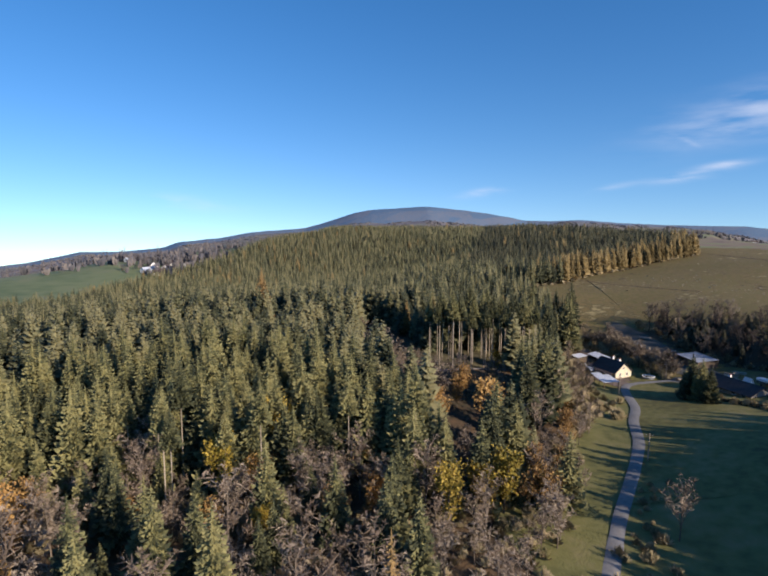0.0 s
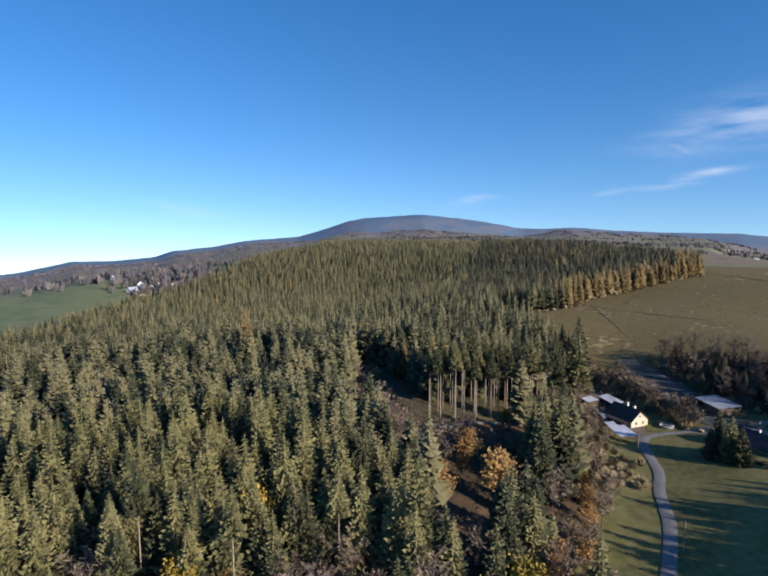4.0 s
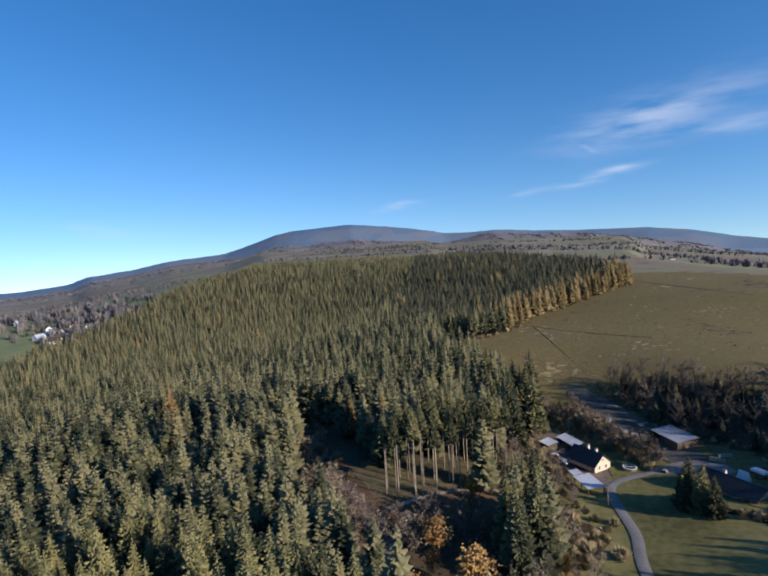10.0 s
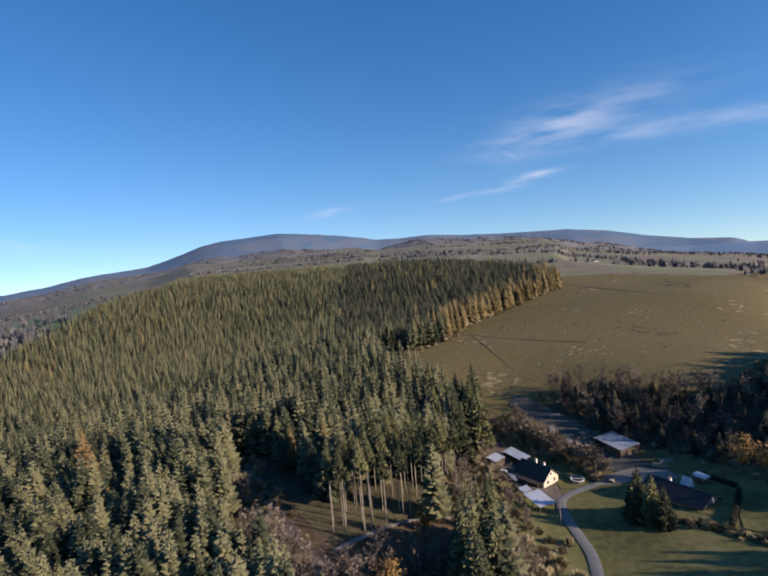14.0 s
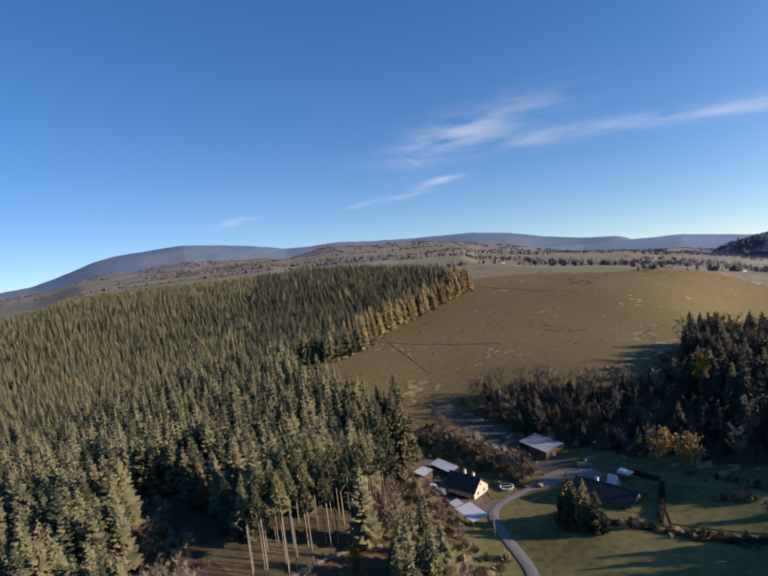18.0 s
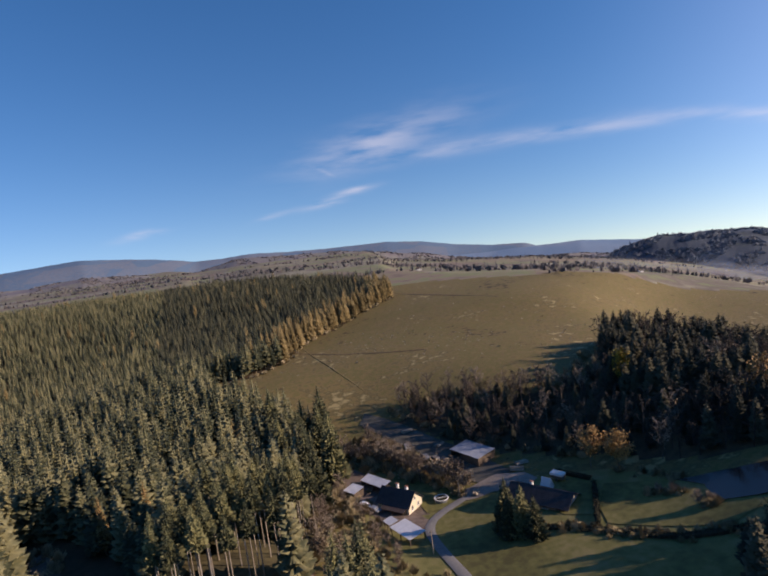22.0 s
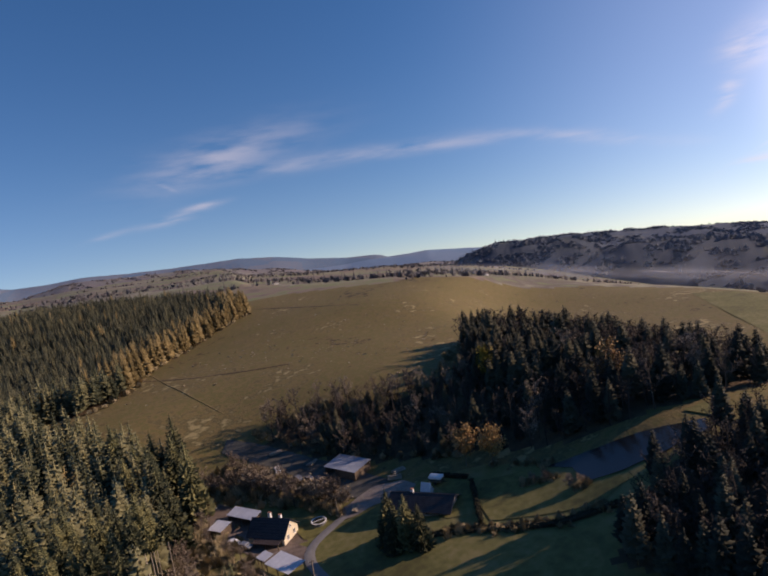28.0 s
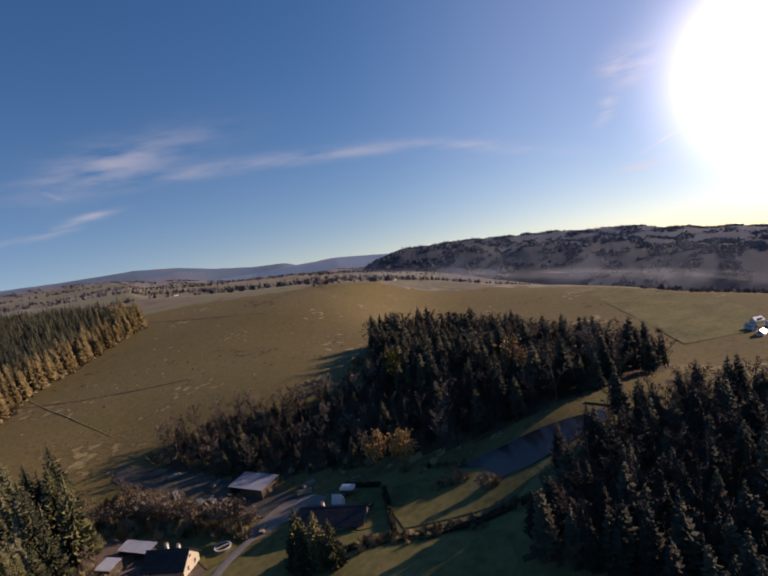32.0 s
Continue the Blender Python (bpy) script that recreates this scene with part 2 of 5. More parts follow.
M["sheet"] = material("metal_sheet_roof", [(0.50, 0.52, 0.56), (0.62, 0.64, 0.68)], 0.8, rough=0.45, metal=0.3, per_object=0.2)
M["sheet_grey"] = material("grey_metal_roof", [(0.27, 0.30, 0.35), (0.36, 0.39, 0.44)], 0.8, rough=0.5, metal=0.3, per_object=0.2)
M["wood"] = material("weathered_boards", [(0.09, 0.065, 0.045), (0.16, 0.12, 0.085)], 2.0, bump=0.2)
M["glass"] = material("window_glass", [(0.02, 0.025, 0.03), (0.03, 0.035, 0.04)], 1.0, rough=0.08, spec=0.6)
M["dark"] = material("dark_rubber", [(0.02, 0.02, 0.022), (0.035, 0.035, 0.037)], 3.0, rough=0.6)
M["paint_grey"] = material("grey_car_paint", [(0.25, 0.26, 0.28), (0.30, 0.31, 0.33)], 1.0, rough=0.25, metal=0.4)
M["paint_white"] = material("white_car_paint", [(0.70, 0.70, 0.70), (0.78, 0.78, 0.78)], 1.0, rough=0.25)
M["paint_dark"] = material("dark_car_paint", [(0.03, 0.035, 0.05), (0.05, 0.055, 0.07)], 1.0, rough=0.25)
M["brick"] = material("brick_red", [(0.22, 0.10, 0.07), (0.30, 0.15, 0.11)], 2.0)
M["hedge"] = material("clipped_hedge", [(0.022, 0.024, 0.013), (0.045, 0.04, 0.022)], 1.0, island=0.4)
# brown woods shifted to grey-blue, distance haze put into the colour
M["farwood"] = material("hazed_far_woods", [(0.10, 0.10, 0.115), (0.14, 0.13, 0.135), (0.18, 0.16, 0.15)], 0.05, attr="tint", island=0.3)


def parcels(name, colours, size, relief=0.0):
    """Farmland: long parcels of grass, stubble and plough, each in one tone with grain over it."""
    m = bpy.data.materials.new(name)
    m.use_nodes = True
    n, l = m.node_tree.nodes, m.node_tree.links
    p = n["Principled BSDF"]
    p.inputs["Roughness"].default_value, p.inputs["Specular IOR Level"].default_value = 0.95, 0.1
    tc, mp = n.new("ShaderNodeTexCoord"), n.new("ShaderNodeMapping")
    mp.inputs["Rotation"].default_value = (0, 0, 0.4)
    mp.inputs["Scale"].default_value = (1.0, 0.55, 0.02)
    l.new(tc.outputs["Object"], mp.inputs[0])
    cell = n.new("ShaderNodeTexVoronoi")
    cell.inputs["Scale"].default_value = 1 / size
    l.new(mp.outputs[0], cell.inputs["Vector"])
    sep = n.new("ShaderNodeSeparateColor")
    l.new(cell.outputs["Color"], sep.inputs[0])
    grain = n.new("ShaderNodeTexNoise")
    grain.inputs["Scale"].default_value, grain.inputs["Detail"].default_value = 0.05, 8.0
    l.new(tc.outputs["Object"], grain.inputs["Vector"])
    mix = n.new("ShaderNodeMix")
    mix.inputs[0].default_value = 0.55
    l.new(sep.outputs[0], mix.inputs[2])
    l.new(grain.outputs[0], mix.inputs[3])
    ramp = n.new("ShaderNodeValToRGB")
    for i, c in enumerate(colours):
        at = 0.25 + 0.5 * i / (len(colours) - 1)
        e = ramp.color_ramp.elements[i] if i < 2 else ramp.color_ramp.elements.new(at)
        e.position, e.color = at, (*c, 1)
    l.new(mix.outputs[0], ramp.inputs[0])
    l.new(ramp.outputs[0], p.inputs["Base Color"])
    if relief:
        crowns, b = n.new("ShaderNodeTexNoise"), n.new("ShaderNodeBump")
        crowns.inputs["Scale"].default_value, crowns.inputs["Detail"].default_value = 0.045, 3.0
        l.new(tc.outputs["Object"], crowns.inputs["Vector"])
        b.inputs["Strength"].default_value, b.inputs["Distance"].default_value = 1.0, relief
        l.new(crowns.outputs[0], b.inputs["Height"])
        l.new(b.outputs[0], p.inputs["Normal"])
    return m


M["farm"] = parcels("far_parcels", [(0.14, 0.115, 0.105), (0.235, 0.185, 0.14), (0.20, 0.22, 0.115), (0.155, 0.13, 0.112), (0.28, 0.265, 0.185)], 75)
# the mountain's blue is aerial haze put into the base colour
M["ridge"] = parcels("haze_tinted_woods", [(0.10, 0.165, 0.25), (0.12, 0.182, 0.26), (0.17, 0.195, 0.24), (0.105, 0.168, 0.25)], 220, 3.0)
# hill and spur colours are greyed and blued for distance haze
M["brown_hill"] = parcels("hazed_brown_farmland", [(0.14, 0.138, 0.16), (0.20, 0.172, 0.172), (0.215, 0.21, 0.165), (0.165, 0.155, 0.165), (0.25, 0.232, 0.195)], 130, 5.0)
M["ridge_near"] = parcels("haze_tinted_hill", [(0.05, 0.066, 0.09), (0.066, 0.08, 0.096), (0.054, 0.07, 0.092), (0.05, 0.066, 0.09), (0.10, 0.112, 0.09)], 110)
# both ranges carry their haze in the base colour, the farther one paler
M["range"] = parcels("haze_tinted_range", [(0.07, 0.094, 0.135), (0.09, 0.112, 0.145), (0.076, 0.10, 0.138), (0.13, 0.142, 0.135)], 140)
M["pale_range"] = parcels("haze_paled_range", [(0.15, 0.235, 0.34), (0.17, 0.25, 0.35), (0.20, 0.26, 0.34)], 300)


# ---- the lie of the land ----
HEIGHTS = np.array([(23, 167, 0), (18, 150, 0.5), (17, 128, 0.5), (20, 100, 0), (28, 60, -2), (-14, 120, 8), (-36, 101, 11), (36, 182, 1), (51, 135, 4), (57, 153, 4), (57, 128, 6), (47, 110, 7), (60, 90, 12), (78, 268, 21), (58, 281, 23), (-29, 340, 19), (-75, 335, 16), (53, 444, 35), (54, 520, 38), (-35, 390, 20), (-85, 80, 14), (-110, 120, 12), (-200, 300, 4), (-400, 315, 2), (71, 160, 8), (124, 210, 18), (120, 110, 24), (95, 75, 20), (-5, 195, 2), (-46, 40, 6), (0, 0, 2), (10, 230, 8), (30, -60, -3), (330, 270, -6), (310, 140, -8)], float)
SKY_AZ = np.radians([-180.0, -90.0, -65.0, -60.0, -56.5, -53.0, -49.5, -47.8, -44.2, -40.8, -35.5, -33.8, -32.0, -30.2, -28.5, -25.0, -22.5, -20.5, -18.0, -14.5, -12.8, -10.0, -7.5, -4.0, -0.5, 6.5, 10.0, 13.5, 17.0, 22.2, 25.8, 31.0, 36.2, 45.0, 53.8, 60.8, 70.0, 95.0, 180.0])
SKY_EL = np.radians([-4.0, -5.2, -4.3, -3.65, -2.92, -2.94, -2.65, -2.09, -1.75, -1.15, -0.74, -0.28, 0.3, 0.88, 1.2, 1.4, 1.55, 1.3, 1.04, 0.48, 0.09, 0.04, 0.15, -0.11, -0.31, -0.44, -0.82, -1.56, -2.1, -2.39, -2.33, -2.89, -3.11, -3.63, -4.25, -5.35, -6.2, -5.5, -4.0])

# the brow of the open field, beyond which the land falls away
BROW_AZ = np.radians([4.0, 7.0, 14.0, 21.0, 29.0, 36.0, 44.0, 53.0, 57.0, 64.0, 76.0])
BROW_EL = np.radians([-2.2, -3.5, -4.4, -4.9, -6.0, -7.2, -8.7, -10.2, -11.0, -11.8, -12.0])


def ground_z(x, y):
    x, y = np.asarray(x, float), np.asarray(y, float)
    d2 = (x[..., None] - HEIGHTS[:, 0]) ** 2 + (y[..., None] - HEIGHTS[:, 1]) ** 2
    s = 12 + 0.2 * np.hypot(HEIGHTS[:, 0] - 15, HEIGHTS[:, 1] - 140)
    w = np.exp(-d2 / (2 * s * s)) + 1e-7 / (1 + d2 / 1e4)
    base = (w * HEIGHTS[:, 2]).sum(-1) / w.sum(-1)
    r, az = np.hypot(x, y), np.arctan2(x, y)
    far = np.clip((r - 430) / 300, 0, 1)
    far = far * far * (3 - 2 * far)
    e = np.interp(az, SKY_AZ, SKY_EL)
    side = np.clip((np.abs(az - 0.1) - 0.35) / 0.4, 0, 1) * (az > 0)
    low = 80 + r * np.tan(e - radians(2.2) - radians(0.5) * np.clip(-az / 0.3, 0, 1) - radians(4.2) * side + radians(1.5) * np.clip((r - 700) / 1300, 0, 1))
    z = base * (1 - far) + np.minimum(low, 45) * far
    brow = np.interp(az, BROW_AZ, BROW_EL) + radians(1.2) * np.clip((r - 520) / 900, 0, 1)
    return np.where((r > 230) & (az > BROW_AZ[0]) & (az < BROW_AZ[-1]), np.minimum(z, 79.5 + r * np.tan(brow)), z)


def mist_material():
    """Thin ground fog and the added haze shell: mostly see-through, whiter in soft patches."""
    m = bpy.data.materials.new("mist_and_haze")
    m.use_nodes = True
    n, l = m.node_tree.nodes, m.node_tree.links
    n.clear()
    out, mix, clear, both = n.new("ShaderNodeOutputMaterial"), n.new("ShaderNodeMixShader"), n.new("ShaderNodeBsdfTransparent"), n.new("ShaderNodeMixShader")
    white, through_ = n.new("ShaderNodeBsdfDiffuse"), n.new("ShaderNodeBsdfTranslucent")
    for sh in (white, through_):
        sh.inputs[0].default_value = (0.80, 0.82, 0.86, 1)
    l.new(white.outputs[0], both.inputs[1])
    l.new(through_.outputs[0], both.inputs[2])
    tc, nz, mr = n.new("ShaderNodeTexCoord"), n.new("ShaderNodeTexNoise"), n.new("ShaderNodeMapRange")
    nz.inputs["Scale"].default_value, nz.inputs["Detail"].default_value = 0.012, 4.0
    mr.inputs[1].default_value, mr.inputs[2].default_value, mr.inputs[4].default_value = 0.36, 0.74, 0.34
    at, dense = n.new("ShaderNodeAttribute"), n.new("ShaderNodeMath")
    at.attribute_name, dense.operation = "thick", "MULTIPLY"
    l.new(tc.outputs["Object"], nz.inputs["Vector"])
    l.new(nz.outputs[0], mr.inputs[0])
    l.new(mr.outputs[0], dense.inputs[0])
    l.new(at.outputs["Fac"], dense.inputs[1])
    l.new(dense.outputs[0], mix.inputs[0])
    l.new(clear.outputs[0], mix.inputs[1])
    l.new(both.outputs[0], mix.inputs[2])
    l.new(mix.outputs[0], out.inputs[0])
    return m


M["mist"] = mist_material()


def gz(x, y):
    return float(ground_z(np.array([x]), np.array([y]))[0])


def inside(px, py, poly):
    px, py = np.asarray(px, float), np.asarray(py, float)
    hit, n = np.zeros(px.shape, bool), len(poly)
    for i in range(n):
        (x0, y0), (x1, y1) = poly[i], poly[(i + 1) % n]
        if y0 != y1:
            hit ^= ((y0 > py) != (y1 > py)) & (px < (x1 - x0) * (py - y0) / (y1 - y0) + x0)
    return hit


def sheet(name, verts, faces, mats, index=None, smooth=True):
    me = bpy.data.meshes.new(name)
    me.from_pydata(verts, [], faces)
    for m in mats:
        me.materials.append(m)
    if index is not None:
        me.polygons.foreach_set("material_index", np.asarray(index, np.int32))
    me.polygons.foreach_set("use_smooth", np.full(len(me.polygons), smooth))
    me.update()
    return me


FOREST = [(49, 446), (15, 403), (-20, 360), (-31, 321), (-46, 298), (-71, 300), (-62, 262), (-30, 232), (-12, 206), (-17, 188), (-18, 157), (-15, 132), (-8, 119), (3, 109), (4, 94), (2, 66), (-3, 44),
          (-14, 40), (-34, 36), (-44, 22), (-62, 12), (-80, -2), (-130, -30), (-210, 20), (-300, 120), (-372, 240), (-390, 292), (-404, 397), (-424, 473), (-440, 580), (-420, 680), (-250, 720), (-60, 640), (30, 530)]
CLEARING = [(-40, 107), (-22, 126), (-9, 129), (-8, 114), (-7, 94), (-14, 78), (-34, 84), (-44, 98)]
TRACK = [(-96, 160), (-90, 150), (-78, 125), (-64, 107), (-52, 94), (-38, 80), (-20, 64), (-14, 46), (-4, 50), (-9, 68), (-18, 90), (-32, 110), (-46, 123), (-60, 138), (-77, 160)]
ROWS = [(-48, 116), (-40, 108), (-20, 127), (-10, 138), (-16, 150), (-34, 146)]
WOOD = [(17, 216), (32, 200), (49, 182), (64, 170), (77, 160), (88, 144), (102, 131), (118, 124), (150, 116), (185, 160), (180, 215), (150, 250), (124, 252), (104, 216), (97, 206), (80, 203), (64, 210), (49, 220), (26, 226)]
EASTWOOD = [(64, 96), (74, 99), (86, 107), (96, 106), (108, 106), (122, 100), (142, 88), (142, 58), (114, 44), (88, 54), (70, 76)]
MEADOW = [(0, 157), (6, 122), (8, 98), (6, 66), (0, 44), (20, 20), (60, 30), (58, 66), (64, 96), (74, 99), (86, 107), (98, 116), (84, 135), (72, 152), (56, 160), (34, 166), (20, 178), (-2, 196), (-12, 190)]
YARD = [(-12, 194), (-8, 182), (0, 166), (8, 160), (15, 156), (20, 160), (14, 170), (6, 180), (-2, 190)]
FURROW = [[(50, 462), (70, 432), (90, 400), (112, 370)], [(-26, 336), (-2, 312), (22, 296), (44, 286)], [(-23, 349), (-14, 314), (-3, 278), (8, 250)]]
HOMEFIELD = [(-385, 560), (-385, 400), (-330, 313), (-306, 250), (-281, 160), (-420, 80), (-700, 160), (-860, 500), (-700, 760), (-480, 700)]

azs = np.radians(np.concatenate([np.arange(-180, -74, 4), np.arange(-74, 80, 0.45), np.arange(80, 180, 4)]))
rs = np.concatenate([[0], np.geomspace(12, 600, 230), np.geomspace(620, 4700, 70)])
AZ, R = np.meshgrid(azs, rs)
gx, gy = R * np.sin(AZ), R * np.cos(AZ) + 0 * R
gh = ground_z(gx, gy)
bumps = np.array([noise.noise(Vector((x * 0.03, y * 0.03, 0))) for x, y in zip(gx.ravel()[::1], gy.ravel()[::1])]).reshape(gx.shape)
gh = gh + 0.35 * bumps * np.clip((600 - R) / 300, 0, 1) * np.clip((np.hypot(gx - 25, gy - 150) - 30) / 60, 0, 1)
na, nr = len(azs), len(rs)
quad = [(i * na + j, i * na + (j + 1) % na, (i + 1) * na + (j + 1) % na, (i + 1) * na + j) for i in range(nr - 1) for j in range(na)]
cx = np.array([(gx.ravel()[a] + gx.ravel()[c]) / 2 for a, b, c, d in quad])
cy = np.array([(gy.ravel()[a] + gy.ravel()[c]) / 2 for a, b, c, d in quad])
kind = np.zeros(len(quad), int)
kind[np.hypot(cx, cy) > np.interp(np.degrees(np.arctan2(cx, cy)), [-30, 0, 10, 20, 30, 40, 50, 60], [540, 515, 505, 470, 520, 560, 520, 450])] = 4
kind[inside(cx, cy, MEADOW)] = 1
kind[inside(cx, cy, HOMEFIELD)] = 5
for poly in (FOREST, WOOD, EASTWOOD):
    kind[inside(cx, cy, poly)] = 2
kind[(cy < 44) & (np.hypot(cx, cy) < 300) & (kind == 0)] = 2
kind[inside(cx, cy, YARD)] = 3
ground = new("ground", sheet("ground", np.stack([gx.ravel(), gy.ravel(), gh.ravel()], 1).tolist(), quad, [M["field"], M["meadow"], M["floor"], M["dirt"], M["farm"], M["pale_green"]], kind))
tagged(ground, "rolling autumn ground of brown field, meadow and forest floor", "ground", kind="structure")


def draped(name, outline, mat, label, category, lift_=0.25, step=2.0, kind_="structure"):
    """A patch laid over the ground: the outline is filled with small triangles that follow the slope."""
    bm = bmesh.new()
    n = len(outline)
    ring = []
    for i in range(n):
        (x0, y0), (x1, y1) = outline[i], outline[(i + 1) % n]
        k = max(1, int(math.hypot(x1 - x0, y1 - y0) / step))
        ring += [(x0 + (x1 - x0) * j / k, y0 + (y1 - y0) * j / k) for j in range(k)]
    vs = [bm.verts.new((x + 0.3 * noise.noise(Vector((x, y, 1))), y + 0.3 * noise.noise(Vector((x, y, 5))), 0)) for x, y in ring]
    edges = [bm.edges.new((vs[i], vs[(i + 1) % len(vs)])) for i in range(len(vs))]
    bmesh.ops.triangle_fill(bm, edges=edges, use_beauty=True)
    for _ in range(3):
        long = [e for e in bm.edges if e.calc_length() > step * 2]
        if not long:
            break
        bmesh.ops.subdivide_edges(bm, edges=long, cuts=1)
        bmesh.ops.triangulate(bm, faces=bm.faces[:])
    for v in bm.verts:
        v.co.z = gz(v.co.x, v.co.y) + lift_
    bmesh.ops.recalc_face_normals(bm, faces=bm.faces[:])
    me = bpy.data.meshes.new(name)
    bm.to_mesh(me)
    bm.free()
    me.materials.append(mat)
    for p in me.polygons:
        p.use_smooth = True
    return tagged(new(name, me), label, category, kind=kind_)


def ribbon(name, line, width, mat, label, category, lift_=0.3):
    pts = []
    for i in range(len(line) - 1):
        (x0, y0), (x1, y1) = line[i], line[i + 1]
        k = max(1, int(math.hypot(x1 - x0, y1 - y0) / 2))
        pts += [(x0 + (x1 - x0) * j / k, y0 + (y1 - y0) * j / k) for j in range(k)]
    pts.append(line[-1])
    p = np.array(pts, float)
    for _ in range(6):
        p[1:-1] = (p[:-2] + 2 * p[1:-1] + p[2:]) / 4
    d = np.gradient(p, axis=0)
    d /= np.linalg.norm(d, axis=1, keepdims=True)
    side = np.stack([d[:, 1], -d[:, 0]], 1)
    verts, faces, cols = [], [], 5
    for i in range(len(p)):
        wob = 1 + 0.12 * noise.noise(Vector((i * 0.35, 3, 0)))
        for j in range(cols):
            q = p[i] + side[i] * (j / (cols - 1) - 0.5) * width * wob
            verts.append((q[0], q[1], gz(q[0], q[1]) + lift_ - (0.12 if j in (0, cols - 1) else 0)))
    for i in range(len(p) - 1):
        for j in range(cols - 1):
            faces.append((i * cols + j, i * cols + j + 1, (i + 1) * cols + j + 1, (i + 1) * cols + j))
    return tagged(new(name, sheet(name, verts, faces, [mat])), label, category, kind="structure")


ribbon("road", [(21, 20), (21, 56), (22.5, 76), (23, 92), (20.5, 108), (21, 120), (17.5, 136), (15.8, 147), (17, 153), (22, 157), (31, 162)], 2.7, M["asphalt"], "narrow grey asphalt lane curving through the meadow", "road")
draped("pavement", [(28, 160), (33, 159), (38, 160), (48, 157), (52, 160), (50, 166), (42, 170), (36, 168), (31, 166)], M["gravel"], "pale gravel forecourt beside the farm buildings", "pavement", 0.2)
ribbon("forest_track", [(-88, 156), (-70, 130), (-55, 114), (-42, 102), (-30, 84), (-20, 66)], 5.0, M["dirt"], "muddy brown forest track", "track", 0.2)
ribbon("footpath", [(-40, 106), (-34, 114), (-29, 120), (-21, 126), (-14, 128)], 1.6, M["gravel"], "pale sandy footpath at the plantation edge", "path", 0.25)
draped("plantation_floor", [(-40, 108), (-33, 116), (-20, 127), (-8, 138), (-12, 150), (-30, 158), (-50, 142), (-58, 124)], M["plantation"], "dry olive grass under the plantation trunks", "grass", 0.14)
draped("yard", [(-11, 195), (-10, 184), (-3, 172), (3, 160), (7, 152), (14, 147), (17.5, 154), (14, 160), (16, 166), (8, 179), (-1, 191)], M["yard"], "trodden brown earth yard round the farmhouse", "yard", 0.12)
draped("lawn", [(55, 159), (64, 150), (57, 133), (50, 137), (48, 142), (56, 148)], M["lawn"], "short green lawn behind the house", "lawn", 0.16)
draped("lawn", [(66, 147), (80, 138), (90, 124), (84, 112), (76, 111), (57, 128), (59, 136)], M["lawn"], "green garden meadow beside the pond", "lawn", 0.16)
draped("lawn", [(16.5, 164), (19, 168), (27, 164), (22, 158), (17.5, 158)], M["lawn"], "small green lawn beside the farmhouse", "lawn", 0.16)
draped("pasture", [(17.6, 138), (16.4, 147), (21, 155), (33, 160), (40, 150), (43, 134), (52, 124), (62, 114), (66, 102), (58, 88), (46, 70), (22, 62), (22.8, 80), (23, 92), (20.8, 108), (21, 121)], M["lawn"], "bright green pasture beside the lane", "meadow", 0.14)
draped("farm_track", [(48, 168.5), (43, 180), (37, 192), (27, 205), (14, 222), (6, 230), (3, 222), (12, 209), (21, 197), (27, 186), (31, 174), (36, 168)], M["frost"], "grey frosted earth lot between bushes and wood, darkened for shade", "track", 0.18)
ribbon("field_ditch", FURROW[0], 2.6, M["floor"], "dark furrow across the brown field", "furrow", 0.12)
ribbon("field_ditch", FURROW[1], 1.6, M["floor"], "dark furrow across the brown field", "furrow", 0.12)
ribbon("field_track", FURROW[2], 0.8, M["field"], "faint wheel track across the field", "track", 0.12)
draped("far_meadow", [(364, 325), (380, 300), (366, 258), (348, 199), (302, 156), (256, 178), (284, 214), (318, 262)], M["lawn"], "sunlit pale green meadow beyond the wood", "meadow", 0.2, 4.0)
draped("lawn", [(113, 120), (120, 119), (119, 113), (114, 113)], M["lawn"], "small bright grass spit at the pond", "lawn", 0.4)
pond = draped("water", [(80, 137), (90, 130), (99, 123), (107, 116), (112, 113), (108, 109), (96, 111), (87, 115), (80, 121), (83, 129)], M["water"], "dark still pond below the wood", "pond", 0.35)


# ---- trees ----
rnd = random.Random(7)


def part(name, bm, mat, parent, label=""):
    me = bpy.data.meshes.new(name)
    bm.to_mesh(me)
    bm.free()
    me.materials.append(mat)
    ob = new(name, me)
    ob.parent = parent
    if label:
        tagged(ob, label)
    return ob


def part_mesh(name, verts, faces, mat, parent, smooth=False):
    ob = new(name, sheet(name, verts, faces, [mat], smooth=smooth))
    ob.parent = parent
    return ob


def tube(verts, faces, a, b, ra, rb, sides=5):
    """A tapered limb from a to b."""
    a, b = Vector(a), Vector(b)
    d = (b - a).normalized()
    u = d.orthogonal().normalized()
    v = d.cross(u)
    k = len(verts)
    for p, r in ((a, ra), (b, rb)):
        for i in range(sides):
            t = 2 * math.pi * i / sides
            verts.append(tuple(p + (u * math.cos(t) + v * math.sin(t)) * r))
    for i in range(sides):
        j = (i + 1) % sides
        faces.append((k + i, k + j, k + sides + j, k + sides + i))


